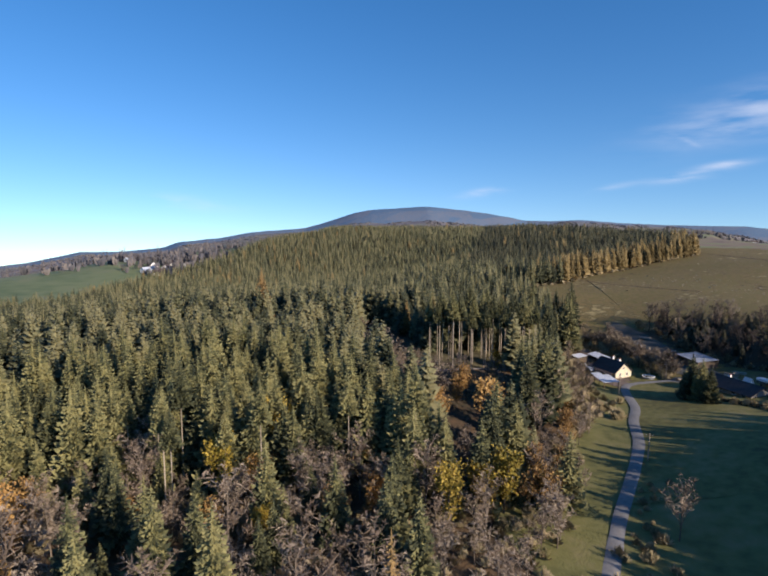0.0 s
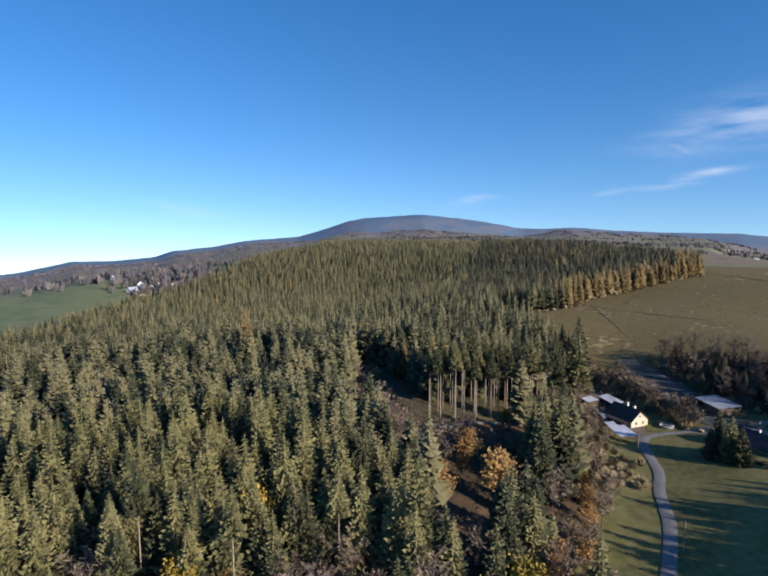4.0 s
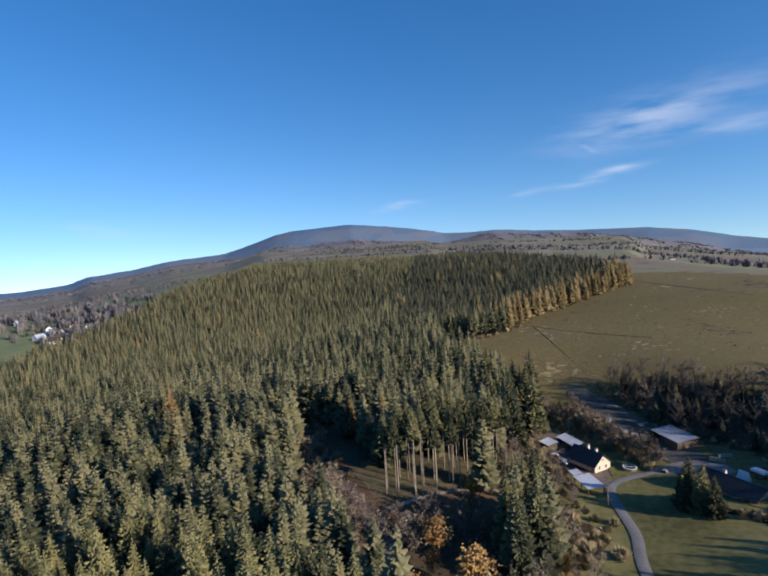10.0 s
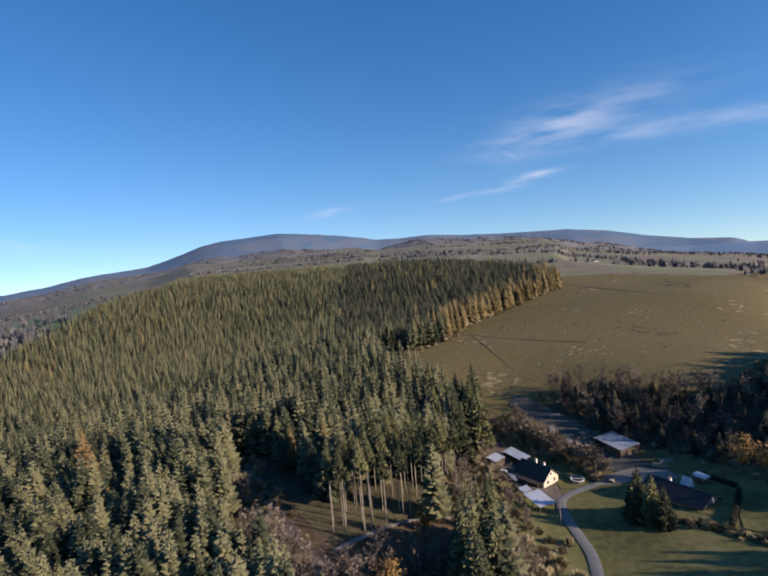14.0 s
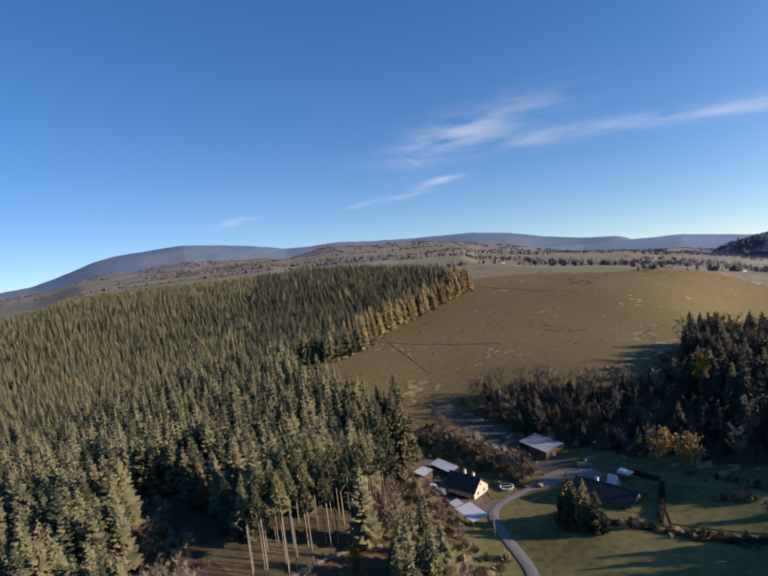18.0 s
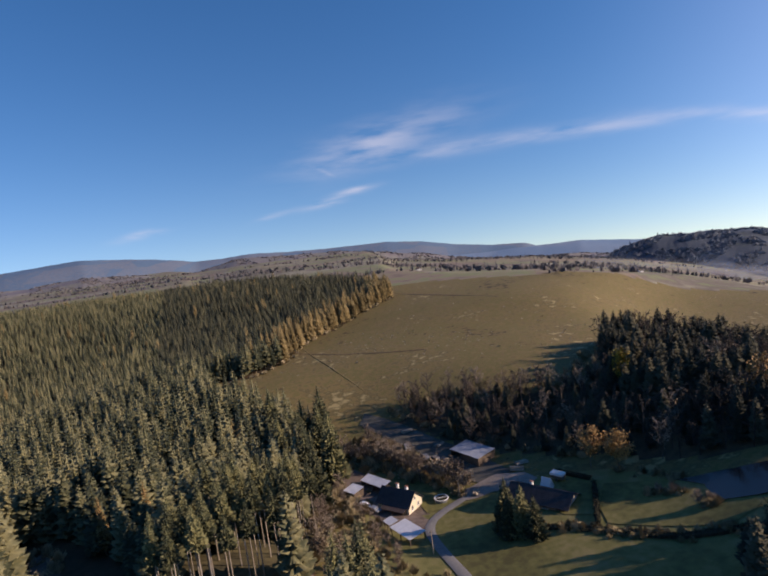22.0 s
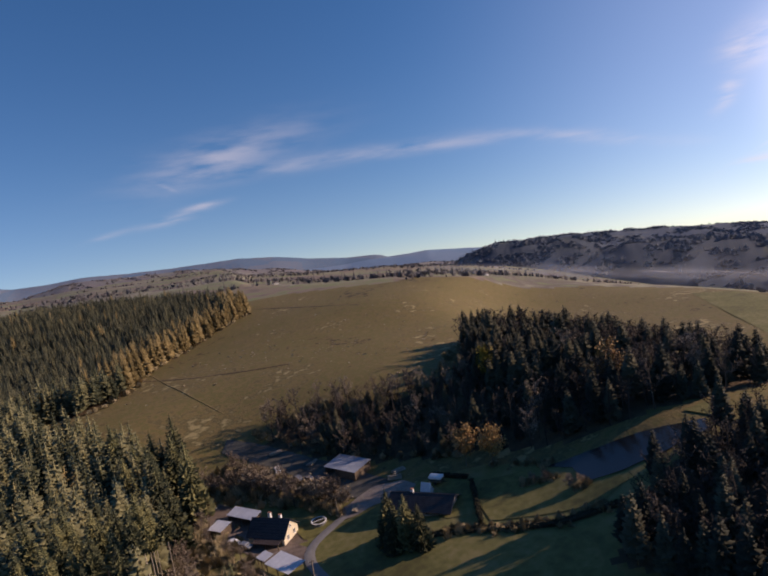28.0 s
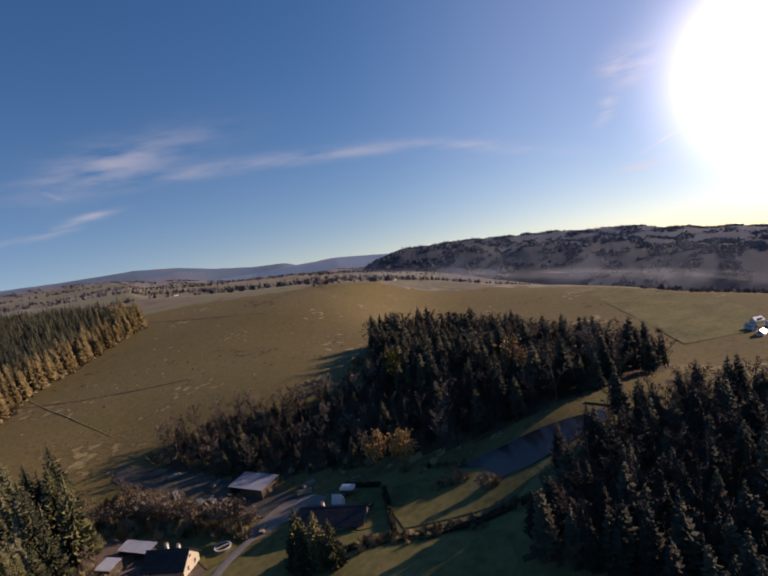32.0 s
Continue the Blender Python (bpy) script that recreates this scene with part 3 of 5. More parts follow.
def spruce_shape(rg, height, reach, low, whorls, arms, fine):
    """Drooping boughs with upturned tips round a dense inner crown; low: where the crown begins."""
    verts, faces = [], []
    count = whorls * arms
    for k in range(count):
        f = (k + rg.uniform(0, 1)) / count
        f = 1 - (1 - min(f, 0.995)) ** 0.62
        z = low + (height - low) * f
        ln = (reach * (1 - f) ** (0.82 if fine else 0.66) + 0.12) * rg.uniform(0.62, 1.2)
        t = k * 2.39996 + rg.uniform(-0.4, 0.4)
        droop = ln * rg.uniform(0.12, 0.5)
        d, s = Vector((math.cos(t), math.sin(t), 0)), Vector((-math.sin(t), math.cos(t), 0))
        wd = ln * (rg.uniform(0.10, 0.18) if fine else rg.uniform(0.24, 0.4)) + 0.1
        root, z0 = d * 0.05, z + 0.12 * ln
        mid = d * ln * 0.55 + Vector((0, 0, z0 - droop * 0.55))
        tip = d * ln + Vector((0, 0, z0 - droop * 0.7 + rg.uniform(0, 0.2) * ln))
        i = len(verts)
        sag = Vector((0, 0, -wd * 0.7))
        if fine:
            out_ = d * ln * 0.86
            verts += [tuple(root + Vector((0, 0, z0))), tuple(mid + s * wd + sag), tuple(mid), tuple(mid - s * wd + sag), tuple(tip),
                      tuple(out_ + s * wd * 0.95 + Vector((0, 0, z0 - droop * 0.85)) + sag * 0.4), tuple(out_ - s * wd * 0.95 + Vector((0, 0, z0 - droop * 0.85)) + sag * 0.4)]
            faces += [(i, i + 1, i + 2), (i, i + 2, i + 3), (i + 2, i + 5, i + 4), (i + 2, i + 4, i + 6)]
        else:
            verts += [tuple(root + Vector((0, 0, z0))), tuple(mid + s * wd + sag), tuple(tip), tuple(mid - s * wd + sag)]
            faces += [(i, i + 1, i + 2), (i, i + 2, i + 3)]
    sides, rings = (7, 5) if fine else (5, 3)
    i = len(verts)
    for r in range(rings):
        f = 0.04 + 0.86 * r / (rings - 1)
        for k in range(sides):
            t, w = 6.283 * (k + 0.5 * r) / sides, reach * 0.30 * (1 - f) ** 0.86 * rg.uniform(0.7, 1.2)
            verts.append((math.cos(t) * w, math.sin(t) * w, low + (height - low) * f + rg.uniform(-0.3, 0.3)))
    for r in range(rings - 1):
        for k in range(sides):
            a, b = i + r * sides + k, i + r * sides + (k + 1) % sides
            faces += [(a, b, b + sides), (a, b + sides, a + sides)]
    if fine:
        i = len(verts)
        verts += [(0.12, 0, height - 1.6), (-0.07, 0.11, height - 1.6), (-0.07, -0.11, height - 1.6), (0, 0, height + 0.15)]
        faces += [(i, i + 1, i + 3), (i + 1, i + 2, i + 3), (i + 2, i, i + 3)]
    return verts, faces


def bare_shape(rg, height, spread, limbs, twigs):
    """Limbs and fine twigs of a leafless broadleaf tree; returns wood and twigs."""
    wv, wf, tv, tf = [], [], [], []
    lean = Vector((rg.uniform(-0.4, 0.4), rg.uniform(-0.4, 0.4), 0))
    tube(wv, wf, (0, 0, -0.3), (lean.x, lean.y, height * 0.5), height * 0.014, height * 0.009, 5)
    tube(wv, wf, (lean.x, lean.y, height * 0.5), (lean.x * 2, lean.y * 2, height * 0.93), height * 0.009, 0.02, 4)
    ends = []
    for k in range(limbs):
        f = rg.uniform(0.22, 0.85)
        t = rg.uniform(0, 6.28)
        a = Vector((lean.x * f * 2, lean.y * f * 2, height * f))
        ln = spread * (1.15 - f * 0.75) * rg.uniform(0.7, 1.1)
        b = a + Vector((math.cos(t) * ln * 0.6, math.sin(t) * ln * 0.6, ln * rg.uniform(0.5, 0.9)))
        c = b + Vector((math.cos(t) * ln * 0.4, math.sin(t) * ln * 0.4, ln * rg.uniform(0.3, 0.8)))
        tube(wv, wf, a, b, height * 0.006, height * 0.0035, 3)
        tube(wv, wf, b, c, height * 0.0035, 0.015, 3)
        ends += [(a.lerp(b, 0.5), ln), (b, ln), (b.lerp(c, 0.5), ln), (c, ln * 0.8)]
    ends.append((Vector((lean.x * 2, lean.y * 2, height * 0.85)), spread * 0.5))
    for k in range(twigs):
        p, ln = rg.choice(ends)
        d = Vector((rg.gauss(0, 1), rg.gauss(0, 1), rg.gauss(0.6, 0.7))).normalized()
        q = p + d * ln * rg.uniform(0.25, 0.6)
        s = d.orthogonal().normalized() * 0.03
        m = p.lerp(q, 0.5) + Vector((rg.gauss(0, 0.12), rg.gauss(0, 0.12), 0.1))
        i = len(tv)
        tv += [tuple(p - s), tuple(p + s), tuple(m + s * 1.6), tuple(q)]
        tf += [(i, i + 1, i + 2), (i, i + 2, i + 3)]
    return (wv, wf), (tv, tf), ends


def leaf_shape(rg, ends, count, size, spread):
    v, f = [], []
    for k in range(count):
        p, ln = rg.choice(ends)
        p = p + Vector((rg.gauss(0, 1), rg.gauss(0, 1), rg.gauss(0.1, 0.8))) * spread
        a = Vector((rg.gauss(0, 1), rg.gauss(0, 1), rg.gauss(0, 1))).normalized() * size * rg.uniform(0.6, 1.3)
        b = a.orthogonal().normalized() * size * rg.uniform(0.5, 1.0)
        i = len(v)
        v += [tuple(p - a), tuple(p + b), tuple(p + a), tuple(p - b * 0.8)]
        f += [(i, i + 1, i + 2, i + 3)]
    return v, f


def tree_root(name, label, category):
    return tagged(new(name), label, category, name.replace("_tree", "") + " trees of the valley")


def make_spruce(seed, height, reach, low, label, trunk_mat="bark", crown="spruce_near", name="spruce_tree", category="spruce tree", whorls=28, arms=14, stout=1.0):
    rg = random.Random(seed)
    root = tree_root(name, label, category)
    v, f = [], []
    tube(v, f, (0, 0, -0.6), (0, 0, height * 0.55), height * 0.011 * stout, height * 0.007 * stout, 6)
    tube(v, f, (0, 0, height * 0.55), (0, 0, height * 0.9), height * 0.007 * stout, 0.02, 5)
    part_mesh("trunk", v, f, M[trunk_mat], root)
    v, f = spruce_shape(rg, height, reach, low, whorls, arms, True)
    part_mesh("crown", v, f, M[crown], root)
    return root


def make_bare(seed, height, spread, label, leaves="", count=0, name="bare_tree", category="tree", limbs=16, twigs=420, bark="bark"):
    rg = random.Random(seed)
    root = tree_root(name, label, category)
    wood, tw, ends = bare_shape(rg, height, spread, limbs, twigs)
    part_mesh("trunk", *wood, M[bark], root)
    tagged(part_mesh("twig_crown", *tw, M["twig"], root), kind="stuff")
    if leaves:
        v, f = leaf_shape(rg, ends, count, 0.34, 0.75)
        tagged(part_mesh("crown", v, f, M[leaves], root), kind="stuff")
    return root


used = set()


def place(protos, x, y, size, rz=None):
    """The first tree of a kind stands where it is first wanted; the others are copies."""
    ob = rnd.choice(protos)
    m = Matrix.Translation((x, y, gz(x, y) - 0.15)) @ Matrix.Rotation(rnd.uniform(0, 6.28) if rz is None else rz, 4, "Z")
    if ob not in used:
        used.add(ob)
        ob.matrix_basis = m
        ob.scale = (size,) * 3
        return ob
    c = copy_thing(ob, m)
    c.scale = (size,) * 3
    return c


SPRUCE = [make_spruce(i, h, r, low, lab) for i, (h, r, low, lab) in enumerate([
    (25, 4.7, 3.0, "tall dark green spruce with drooping branches"), (23, 4.3, 4.0, "tall dark green spruce with drooping branches"), (26, 4.8, 5.0, "tall olive green spruce in the forest"),
    (21, 4.1, 2.0, "slender olive green spruce in the forest")])]
LANKY = [make_spruce(20 + i, h, 2.3, h * 0.66, "tall spruce with a bare pale trunk and high crown", "pale_bark", whorls=20, arms=14, stout=0.62) for i, h in enumerate((25, 27))]
WIDE = [make_spruce(25, 14, 3.9, 0.6, "broad dark garden spruce beside the house", whorls=30, arms=16)]
LARCH = [make_spruce(30 + i, h, 2.6, 3, "golden orange larch in autumn needles", "bark", "larch", "larch_tree", "larch tree") for i, h in enumerate((20, 23))]
BIGLARCH = [make_spruce(33, 27, 4.4, 6, "broad golden orange larch among green spruces", "bark", "larch", "larch_tree", "larch tree")]
BARE = [make_bare(40 + i, h, s, "leafless broadleaf tree with grey-brown twigs") for i, (h, s) in enumerate([(13, 4.2), (16, 4.8), (11, 3.6)])]
YELLOW = [make_bare(50 + i, h, s, "broadleaf tree with yellow autumn leaves", "yellow", 1500, "autumn_tree", twigs=120) for i, (h, s) in enumerate([(14, 3.6), (17, 3.4)])]
TAN = [make_bare(70 + i, h, s, "round willow with fine tan twigs", "tan", 380, "willow_tree", "tree", twigs=800) for i, (h, s) in enumerate([(8, 3.4), (6.5, 3.0)])]
ORANGE = [make_bare(60 + i, h, s, "broadleaf tree with rusty orange leaves", "orange", 1300, "autumn_tree", twigs=160) for i, (h, s) in enumerate([(13, 4.0), (10, 3.4)])]

# ---- numbers of trees in one mesh, for the depth of the woods ----


def stand(name, shapes, spots, mat, label, category):
    """Many trees in one object: shapes are (verts, faces), spots rows of x, y, height factor."""
    allv, allf, tint, base = [], [], [], 0
    shapes = [(np.array(v, float), np.array([tuple(f) + ((f[-1],) if len(f) == 3 else ()) for f in fs], int)) for v, fs in shapes]
    for x, y, k, *level in spots:
        v, f = shapes[rnd.randrange(len(shapes))]
        t = rnd.uniform(0, 6.28)
        c, s = math.cos(t), math.sin(t)
        g = k * rnd.uniform(0.9, 1.1)
        allv.append(np.stack([(v[:, 0] * c - v[:, 1] * s) * g + x, (v[:, 0] * s + v[:, 1] * c) * g + y, v[:, 2] * k + (level[0] if level else gz(x, y) - 0.2)], 1))
        allf.append(f + base)
        tint.append(np.full(len(v), rnd.random()))
        base += len(v)
    v, f, tint = np.concatenate(allv), np.concatenate(allf), np.concatenate(tint)
    me = bpy.data.meshes.new(name)
    tri = f[:, 2] == f[:, 3]
    sizes = np.where(tri, 3, 4)
    loops = np.concatenate([f[:, :3], np.where(tri, -1, f[:, 3])[:, None]], 1).ravel()
    loops = loops[loops >= 0]
    me.vertices.add(len(v))
    me.vertices.foreach_set("co", v.ravel())
    me.loops.add(len(loops))
    me.loops.foreach_set("vertex_index", loops.astype(np.int32))
    me.polygons.add(len(sizes))
    me.polygons.foreach_set("loop_start", np.concatenate([[0], np.cumsum(sizes)[:-1]]).astype(np.int32))
    me.update(calc_edges=True)
    me.validate()
    a = me.attributes.new("tint", "FLOAT", "POINT")
    a.data.foreach_set("value", tint.astype(np.float32))
    me.materials.append(mat)
    return tagged(new(name, me), label, category, kind="stuff")


def with_trunk(shape, height):
    v, f = list(shape[0]), list(shape[1])
    tube(v, f, (0, 0, -0.5), (0, 0, height * 0.7), height * 0.01, height * 0.005, 4)
    return v, f


rg = random.Random(5)
MID = [with_trunk(spruce_shape(rg, h, r, h * lo, 14, 12, False), h) for h, r, lo in ((22, 4.6, 0.12), (20.5, 4.2, 0.1), (24, 4.7, 0.2), (18.5, 4.1, 0.08))]
SPARE = [spruce_shape(rg, h, r, h * lo, 9, 8, False) for h, r, lo in ((21, 3.5, 0.14), (19.5, 3.2, 0.12), (22.5, 3.6, 0.2), (17.5, 3.1, 0.1))]
FARS = [spruce_shape(rg, h, r, h * 0.15, 5, 7, False) for h, r in ((20, 3.5), (18, 3.2), (21.5, 3.6))]
MIDLARCH = [with_trunk(spruce_shape(rg, h, 3.8, h * 0.12, 13, 10, False), h) for h in (19, 22)]


def scatter(poly, gap, keep=lambda x, y: True, jitter=0.42, seed=1, deep=1.45):
    r = random.Random(seed)
    xs, ys = [p[0] for p in poly], [p[1] for p in poly]
    out, row = [], 0
    y = min(ys)
    while y < max(ys):
        x = min(xs) + (gap / 2 if row % 2 else 0)
        while x < max(xs):
            out.append((x + r.uniform(-jitter, jitter) * gap, y + r.uniform(-jitter, jitter) * gap * deep))
            x += gap
        y += gap * 0.9 * deep
        row += 1
    p = np.array(out)
    ok = inside(p[:, 0], p[:, 1], poly)
    return [tuple(q) for q, o in zip(out, ok) if o and keep(*q)]


def in_poly(x, y, poly):
    return bool(inside(np.array([x]), np.array([y]), poly)[0])


def open_ground(x, y):
    return not (in_poly(x, y, CLEARING) or in_poly(x, y, TRACK) or in_poly(x, y, ROWS))


LOW = [(-72, 112), (-40, 104), (-26, 84), (5, 92), (5, 70), (-16, 72), (-36, 80), (-58, 94)]
spots = []
for gap, near_by, far_off, seed in ((4.8, 0, 200, 3), (4.1, 200, 330, 6), (3.9, 330, 2000, 4)):
    spots += [q for q in scatter(FOREST, gap, open_ground, seed=seed, deep=1.08) if near_by <= math.hypot(q[0] - 5, q[1] + 10) < far_off]
near, mid, wide_off, far, deep_green, golden = [], [], [], [], [], []
for x, y in spots:
    d = math.hypot(x - 5, y + 10)
    edge_larch = y > 320 and x > -60 + (y - 380) * 0.9 and not in_poly(x + 14, y - 8, FOREST)
    k = rnd.uniform(*((0.72, 1.0) if d < 200 else (0.83, 0.98))) * (0.84 if x < -150 else 1.0)
    if in_poly(x, y, LOW):
        if rnd.random() < 0.6:
            continue
        k *= 0.5
    if edge_larch:
        golden.append((x, y, k * rnd.uniform(0.8, 1.05)))
    elif rnd.random() < (0.006 if d < 400 else 0.01) and d > 200:
        golden.append((x, y, k * 0.85))
    elif d < 112 and len(near) < 185:
        near.append((x, y, k))
    elif d < 200:
        mid.append((x, y, k))
    elif d < 330:
        wide_off.append((x, y, k))
    elif y > 290 and x > -95 - (y - 290) * 0.25:
        deep_green.append((x, y, k * 0.8 * rnd.uniform(0.88, 1.08)))
    else:
        far.append((x, y, k * 0.74))
for x, y, k in near:
    place(SPRUCE, x, y, k)
stand("spruce_forest", MID, mid, M["spruce"], "dense olive green spruce forest on the slope", "forest")
stand("spruce_forest", SPARE, wide_off, M["spruce"], "olive green spruce forest high on the slope", "forest")
stand("spruce_forest", FARS, far, M["spruce"], "far part of the green spruce forest", "forest")
stand("spruce_forest", SPARE, deep_green, M["spruce_deep"], "older deep green spruce stand behind the larches", "forest")
stand("larch_fringe", MIDLARCH, golden, M["larch_stuff"], "golden larches along the field edge of the forest", "forest")
for x, y in scatter(ROWS, 3.9, jitter=0.25, seed=9):
    place(LANKY, x, y, rnd.uniform(0.85, 1.0))

# the wood beyond the farm: spruces behind, leafless trees in front
dark, low_dark, brown = [], [], []
for x, y in scatter(WOOD, 4.3, seed=11, deep=1.1):
    u = rnd.random()
    if x > 99 and y > 168 - (x - 99) * 0.2:
        if u < 0.85 - max(0.0, x - 118) * 0.012:
            dark.append((x, y, rnd.uniform(0.58, 0.9)))
        else:
            brown.append((x, y, rnd.uniform(0.8, 1.2)))
    elif x > 94:
        if u < 0.35:
            dark.append((x, y, rnd.uniform(0.45, 0.8)))
        else:
            brown.append((x, y, rnd.uniform(0.65, 1.05)))
    elif u < 0.34:
        low_dark.append((x, y, rnd.uniform(0.32, 0.52)))
    else:
        brown.append((x, y, rnd.uniform(0.55, 0.9)))
stand("spruce_wood", MID, dark, M["spruce_shade"], "tall dark spruces at the back of the valley wood, shade in their colour", "forest")
stand("spruce_wood", MID, low_dark, M["spruce_shade"], "low dark spruces among the bare valley trees, shade in their colour", "forest")
for x, y, k in brown[::9][:34]:
    place(BARE, x, y, k)
thin = []
for h, s in ((13, 4.0), (16, 4.4), (10, 3.6)):
    (wv, wf), (tv, tf), _ = bare_shape(rg, h, s, 10, 230)
    thin.append((wv + tv, wf + [tuple(i + len(wv) for i in f) for f in tf]))
stand("bare_wood", thin, [q for i, q in enumerate(brown) if i % 9], M["twig_shade"], "leafless grey-brown trees of the valley wood, shade in their colour", "forest")
EDGE = [(-5, 92), (-3, 100), (-5, 106), (-3, 112), (-6, 118), (-5, 124), (-8, 130), (-8, 138), (-11, 144), (-11, 150), (-13, 158), (-8, 98), (-8, 112), (-10, 124), (-12, 136), (-15, 150), (-1, 95), (-1, 104), (-6, 102), (-2, 117), (-9, 118), (-5, 130), (-13, 142), (-12, 154), (-9, 106), (-4, 88), (-1, 122)]
for x, y in EDGE:
    if y < 118:
        place(SPRUCE, x, y, rnd.uniform(0.75, 1.0))
    else:
        place(rnd.choice((BARE, TAN, TAN)), x, y, rnd.uniform(0.45, 0.75))
east = scatter(EASTWOOD, 3.5, seed=13, deep=1.0)
stand("spruce_wood", MID, [(x, y, rnd.uniform(0.40, 0.66)) for x, y in east[::3]], M["spruce_shade"], "dark spruce wood above the stream, shade put into its colour", "forest")
stand("bare_wood", thin, [(x, y, rnd.uniform(0.5, 0.85)) for i, (x, y) in enumerate(east) if i % 3], M["twig_shade"], "brown leafless trees in the wood above the stream, darkened in colour for shade", "forest")
# unseen stand, added where the shadow across the pasture comes from
south = scatter([(62, 66), (68, 78), (90, 54), (84, 14), (58, 14)], 4.4, seed=15, deep=1.0)
stand("spruce_wood", MID, [(x, y, rnd.uniform(0.45, 0.7)) for x, y in south], M["spruce_shade"], "dark spruces beyond the pasture", "forest")

# single trees that stand out
for protos, x, y, k in [(BIGLARCH, -108, 108, 1.1), (ORANGE, -23, 91, 0.75), (BARE, -29, 91, 0.9), (BARE, -33, 96, 0.8), (BARE, 3, 101, 0.9), (BARE, 0, 96, 0.9), (YELLOW, -18, 108, 0.7), (LARCH, -55, 148, 0.9), (LARCH, -66, 147, 0.8), (YELLOW, -45, 37, 0.95), (YELLOW, 1, 47, 0.9), (YELLOW, -6, 35, 0.8), (ORANGE, 8, 50, 0.8), (ORANGE, -22, 70, 0.8),
                        (ORANGE, 67.5, 157, 0.95), (ORANGE, 72.8, 150.5, 0.95), (ORANGE, -12, 80, 1.2), (ORANGE, 118, 150, 1.2), (YELLOW, 98, 190, 1.1), (ORANGE, -66, 306, 0.9),
                        (WIDE, 38, 134, 0.95), (WIDE, 35.5, 139, 1.0), (WIDE, 40, 131, 0.8), (WIDE, 34.8, 135, 0.8),
                        (BARE, 31, 52, 0.9), (BARE, 1, 82, 1.0), (BARE, 4, 74, 0.8), (BARE, -38, 21, 0.9), (BARE, -18, 32, 0.8), (BARE, -28, 27, 0.9), (TAN, 29, 168.5, 1.1), (TAN, 26, 173, 1.15), (TAN, 31, 165, 0.9), (TAN, 23, 177, 1.0), (TAN, 18, 182, 1.0), (TAN, 13, 186, 0.95), (TAN, 8, 190, 1.0), (TAN, 3, 194, 0.9), (TAN, 6, 199, 0.85), (TAN, 12, 193, 0.8), (TAN, 20, 185, 0.8), (TAN, -2, 197, 0.9), (TAN, 76, 122, 0.45), (TAN, 79, 121, 0.4), (TAN, 76, 131, 0.4), (TAN, 74, 134, 0.35),
                        (BARE, 24, 232, 0.8), (BARE, 21, 226, 0.8), (BARE, -60, 105, 1.0), (BARE, -52, 98, 0.9), (BARE, -45, 92, 1.0), (BARE, -70, 120, 0.9), (BARE, -46, 30, 0.8), (BARE, -8, 52, 0.8), (BARE, -12, 60, 0.9),
                        (ORANGE, -80, 10, 0.8), (ORANGE, -40, 12, 0.7), (ORANGE, -52, 4, 0.8), (YELLOW, -30, 14, 0.6), (BARE, 12, 44, 0.8), (BARE, 5, 58, 0.9), (ORANGE, 3, 62, 0.8), (ORANGE, 6, 88, 0.6), (ORANGE, 4, 96, 0.6)]:
    place(protos, x, y, k)
for x, y in [(-64, 15), (-58, 17), (-52, 13), (-49, 12), (-44, 20), (-39, 24), (-36, 30), (-34, 37), (-29, 39), (-25, 44), (-70, 8), (-76, 7), (-20, 46), (-16, 43), (-67, 14), (-55, 20), (-47, 24), (-41, 31)]:
    place(LANKY if rnd.random() < 0.45 else SPRUCE, x, y, rnd.uniform(0.75, 1.0))
for x, y in [(-80, -6), (-72, 0), (-62, 4), (-55, 6), (-46, 9), (-36, 14), (-30, 20), (-24, 26), (-14, 36), (-9, 40), (-3, 42), (4, 50), (7, 58), (8, 70), (7, 80), (-20, 36), (-33, 22), (-60, -2), (-26, 32), (10, 62), (9, 92), (6, 108)]:
    place(BARE if rnd.random() < 0.75 else ORANGE, x, y, rnd.uniform(0.55, 0.9))
# mixed young wood at the foot of the slope
FRONT = [(-105, -12), (-80, 8), (-62, 18), (-44, 28), (-34, 40), (-14, 46), (2, 52), (12, 64), (15, 40), (8, 14), (-30, -20), (-70, -34)]
front_shrubs = scatter(FRONT, 4.0, seed=33, deep=1.0)
for x, y in scatter(FRONT, 6.4, seed=31, deep=1.0):
    u = rnd.random()
    if u < 0.56:
        place(BARE, x, y, rnd.uniform(0.6, 1.05))
    elif u < 0.84:
        place(SPRUCE, x, y, rnd.uniform(0.45, 0.9))
    elif u < 0.94:
        place(ORANGE, x, y, rnd.uniform(0.6, 1.0))
    else:
        place(YELLOW, x, y, rnd.uniform(0.6, 0.95))
# leafless and rusty trees in the felled corner below the footpath
for x, y in scatter([(-42, 100), (-30, 112), (-10, 122), (-9, 112), (-8, 92), (-8, 82), (-16, 80), (-32, 88)], 11.0, seed=35, deep=1.0):
    u = rnd.random()
    place(BARE if u < 0.65 else ORANGE if u < 0.9 else SPRUCE, x, y, rnd.uniform(0.5, 0.85) * (0.5 if u > 0.9 else 1))
for x, y in scatter([(-66, 112), (-50, 106), (-32, 86), (-42, 78), (-58, 94)], 6.5, seed=37, deep=1.0):
    place(BARE, x, y, rnd.uniform(0.6, 0.9))
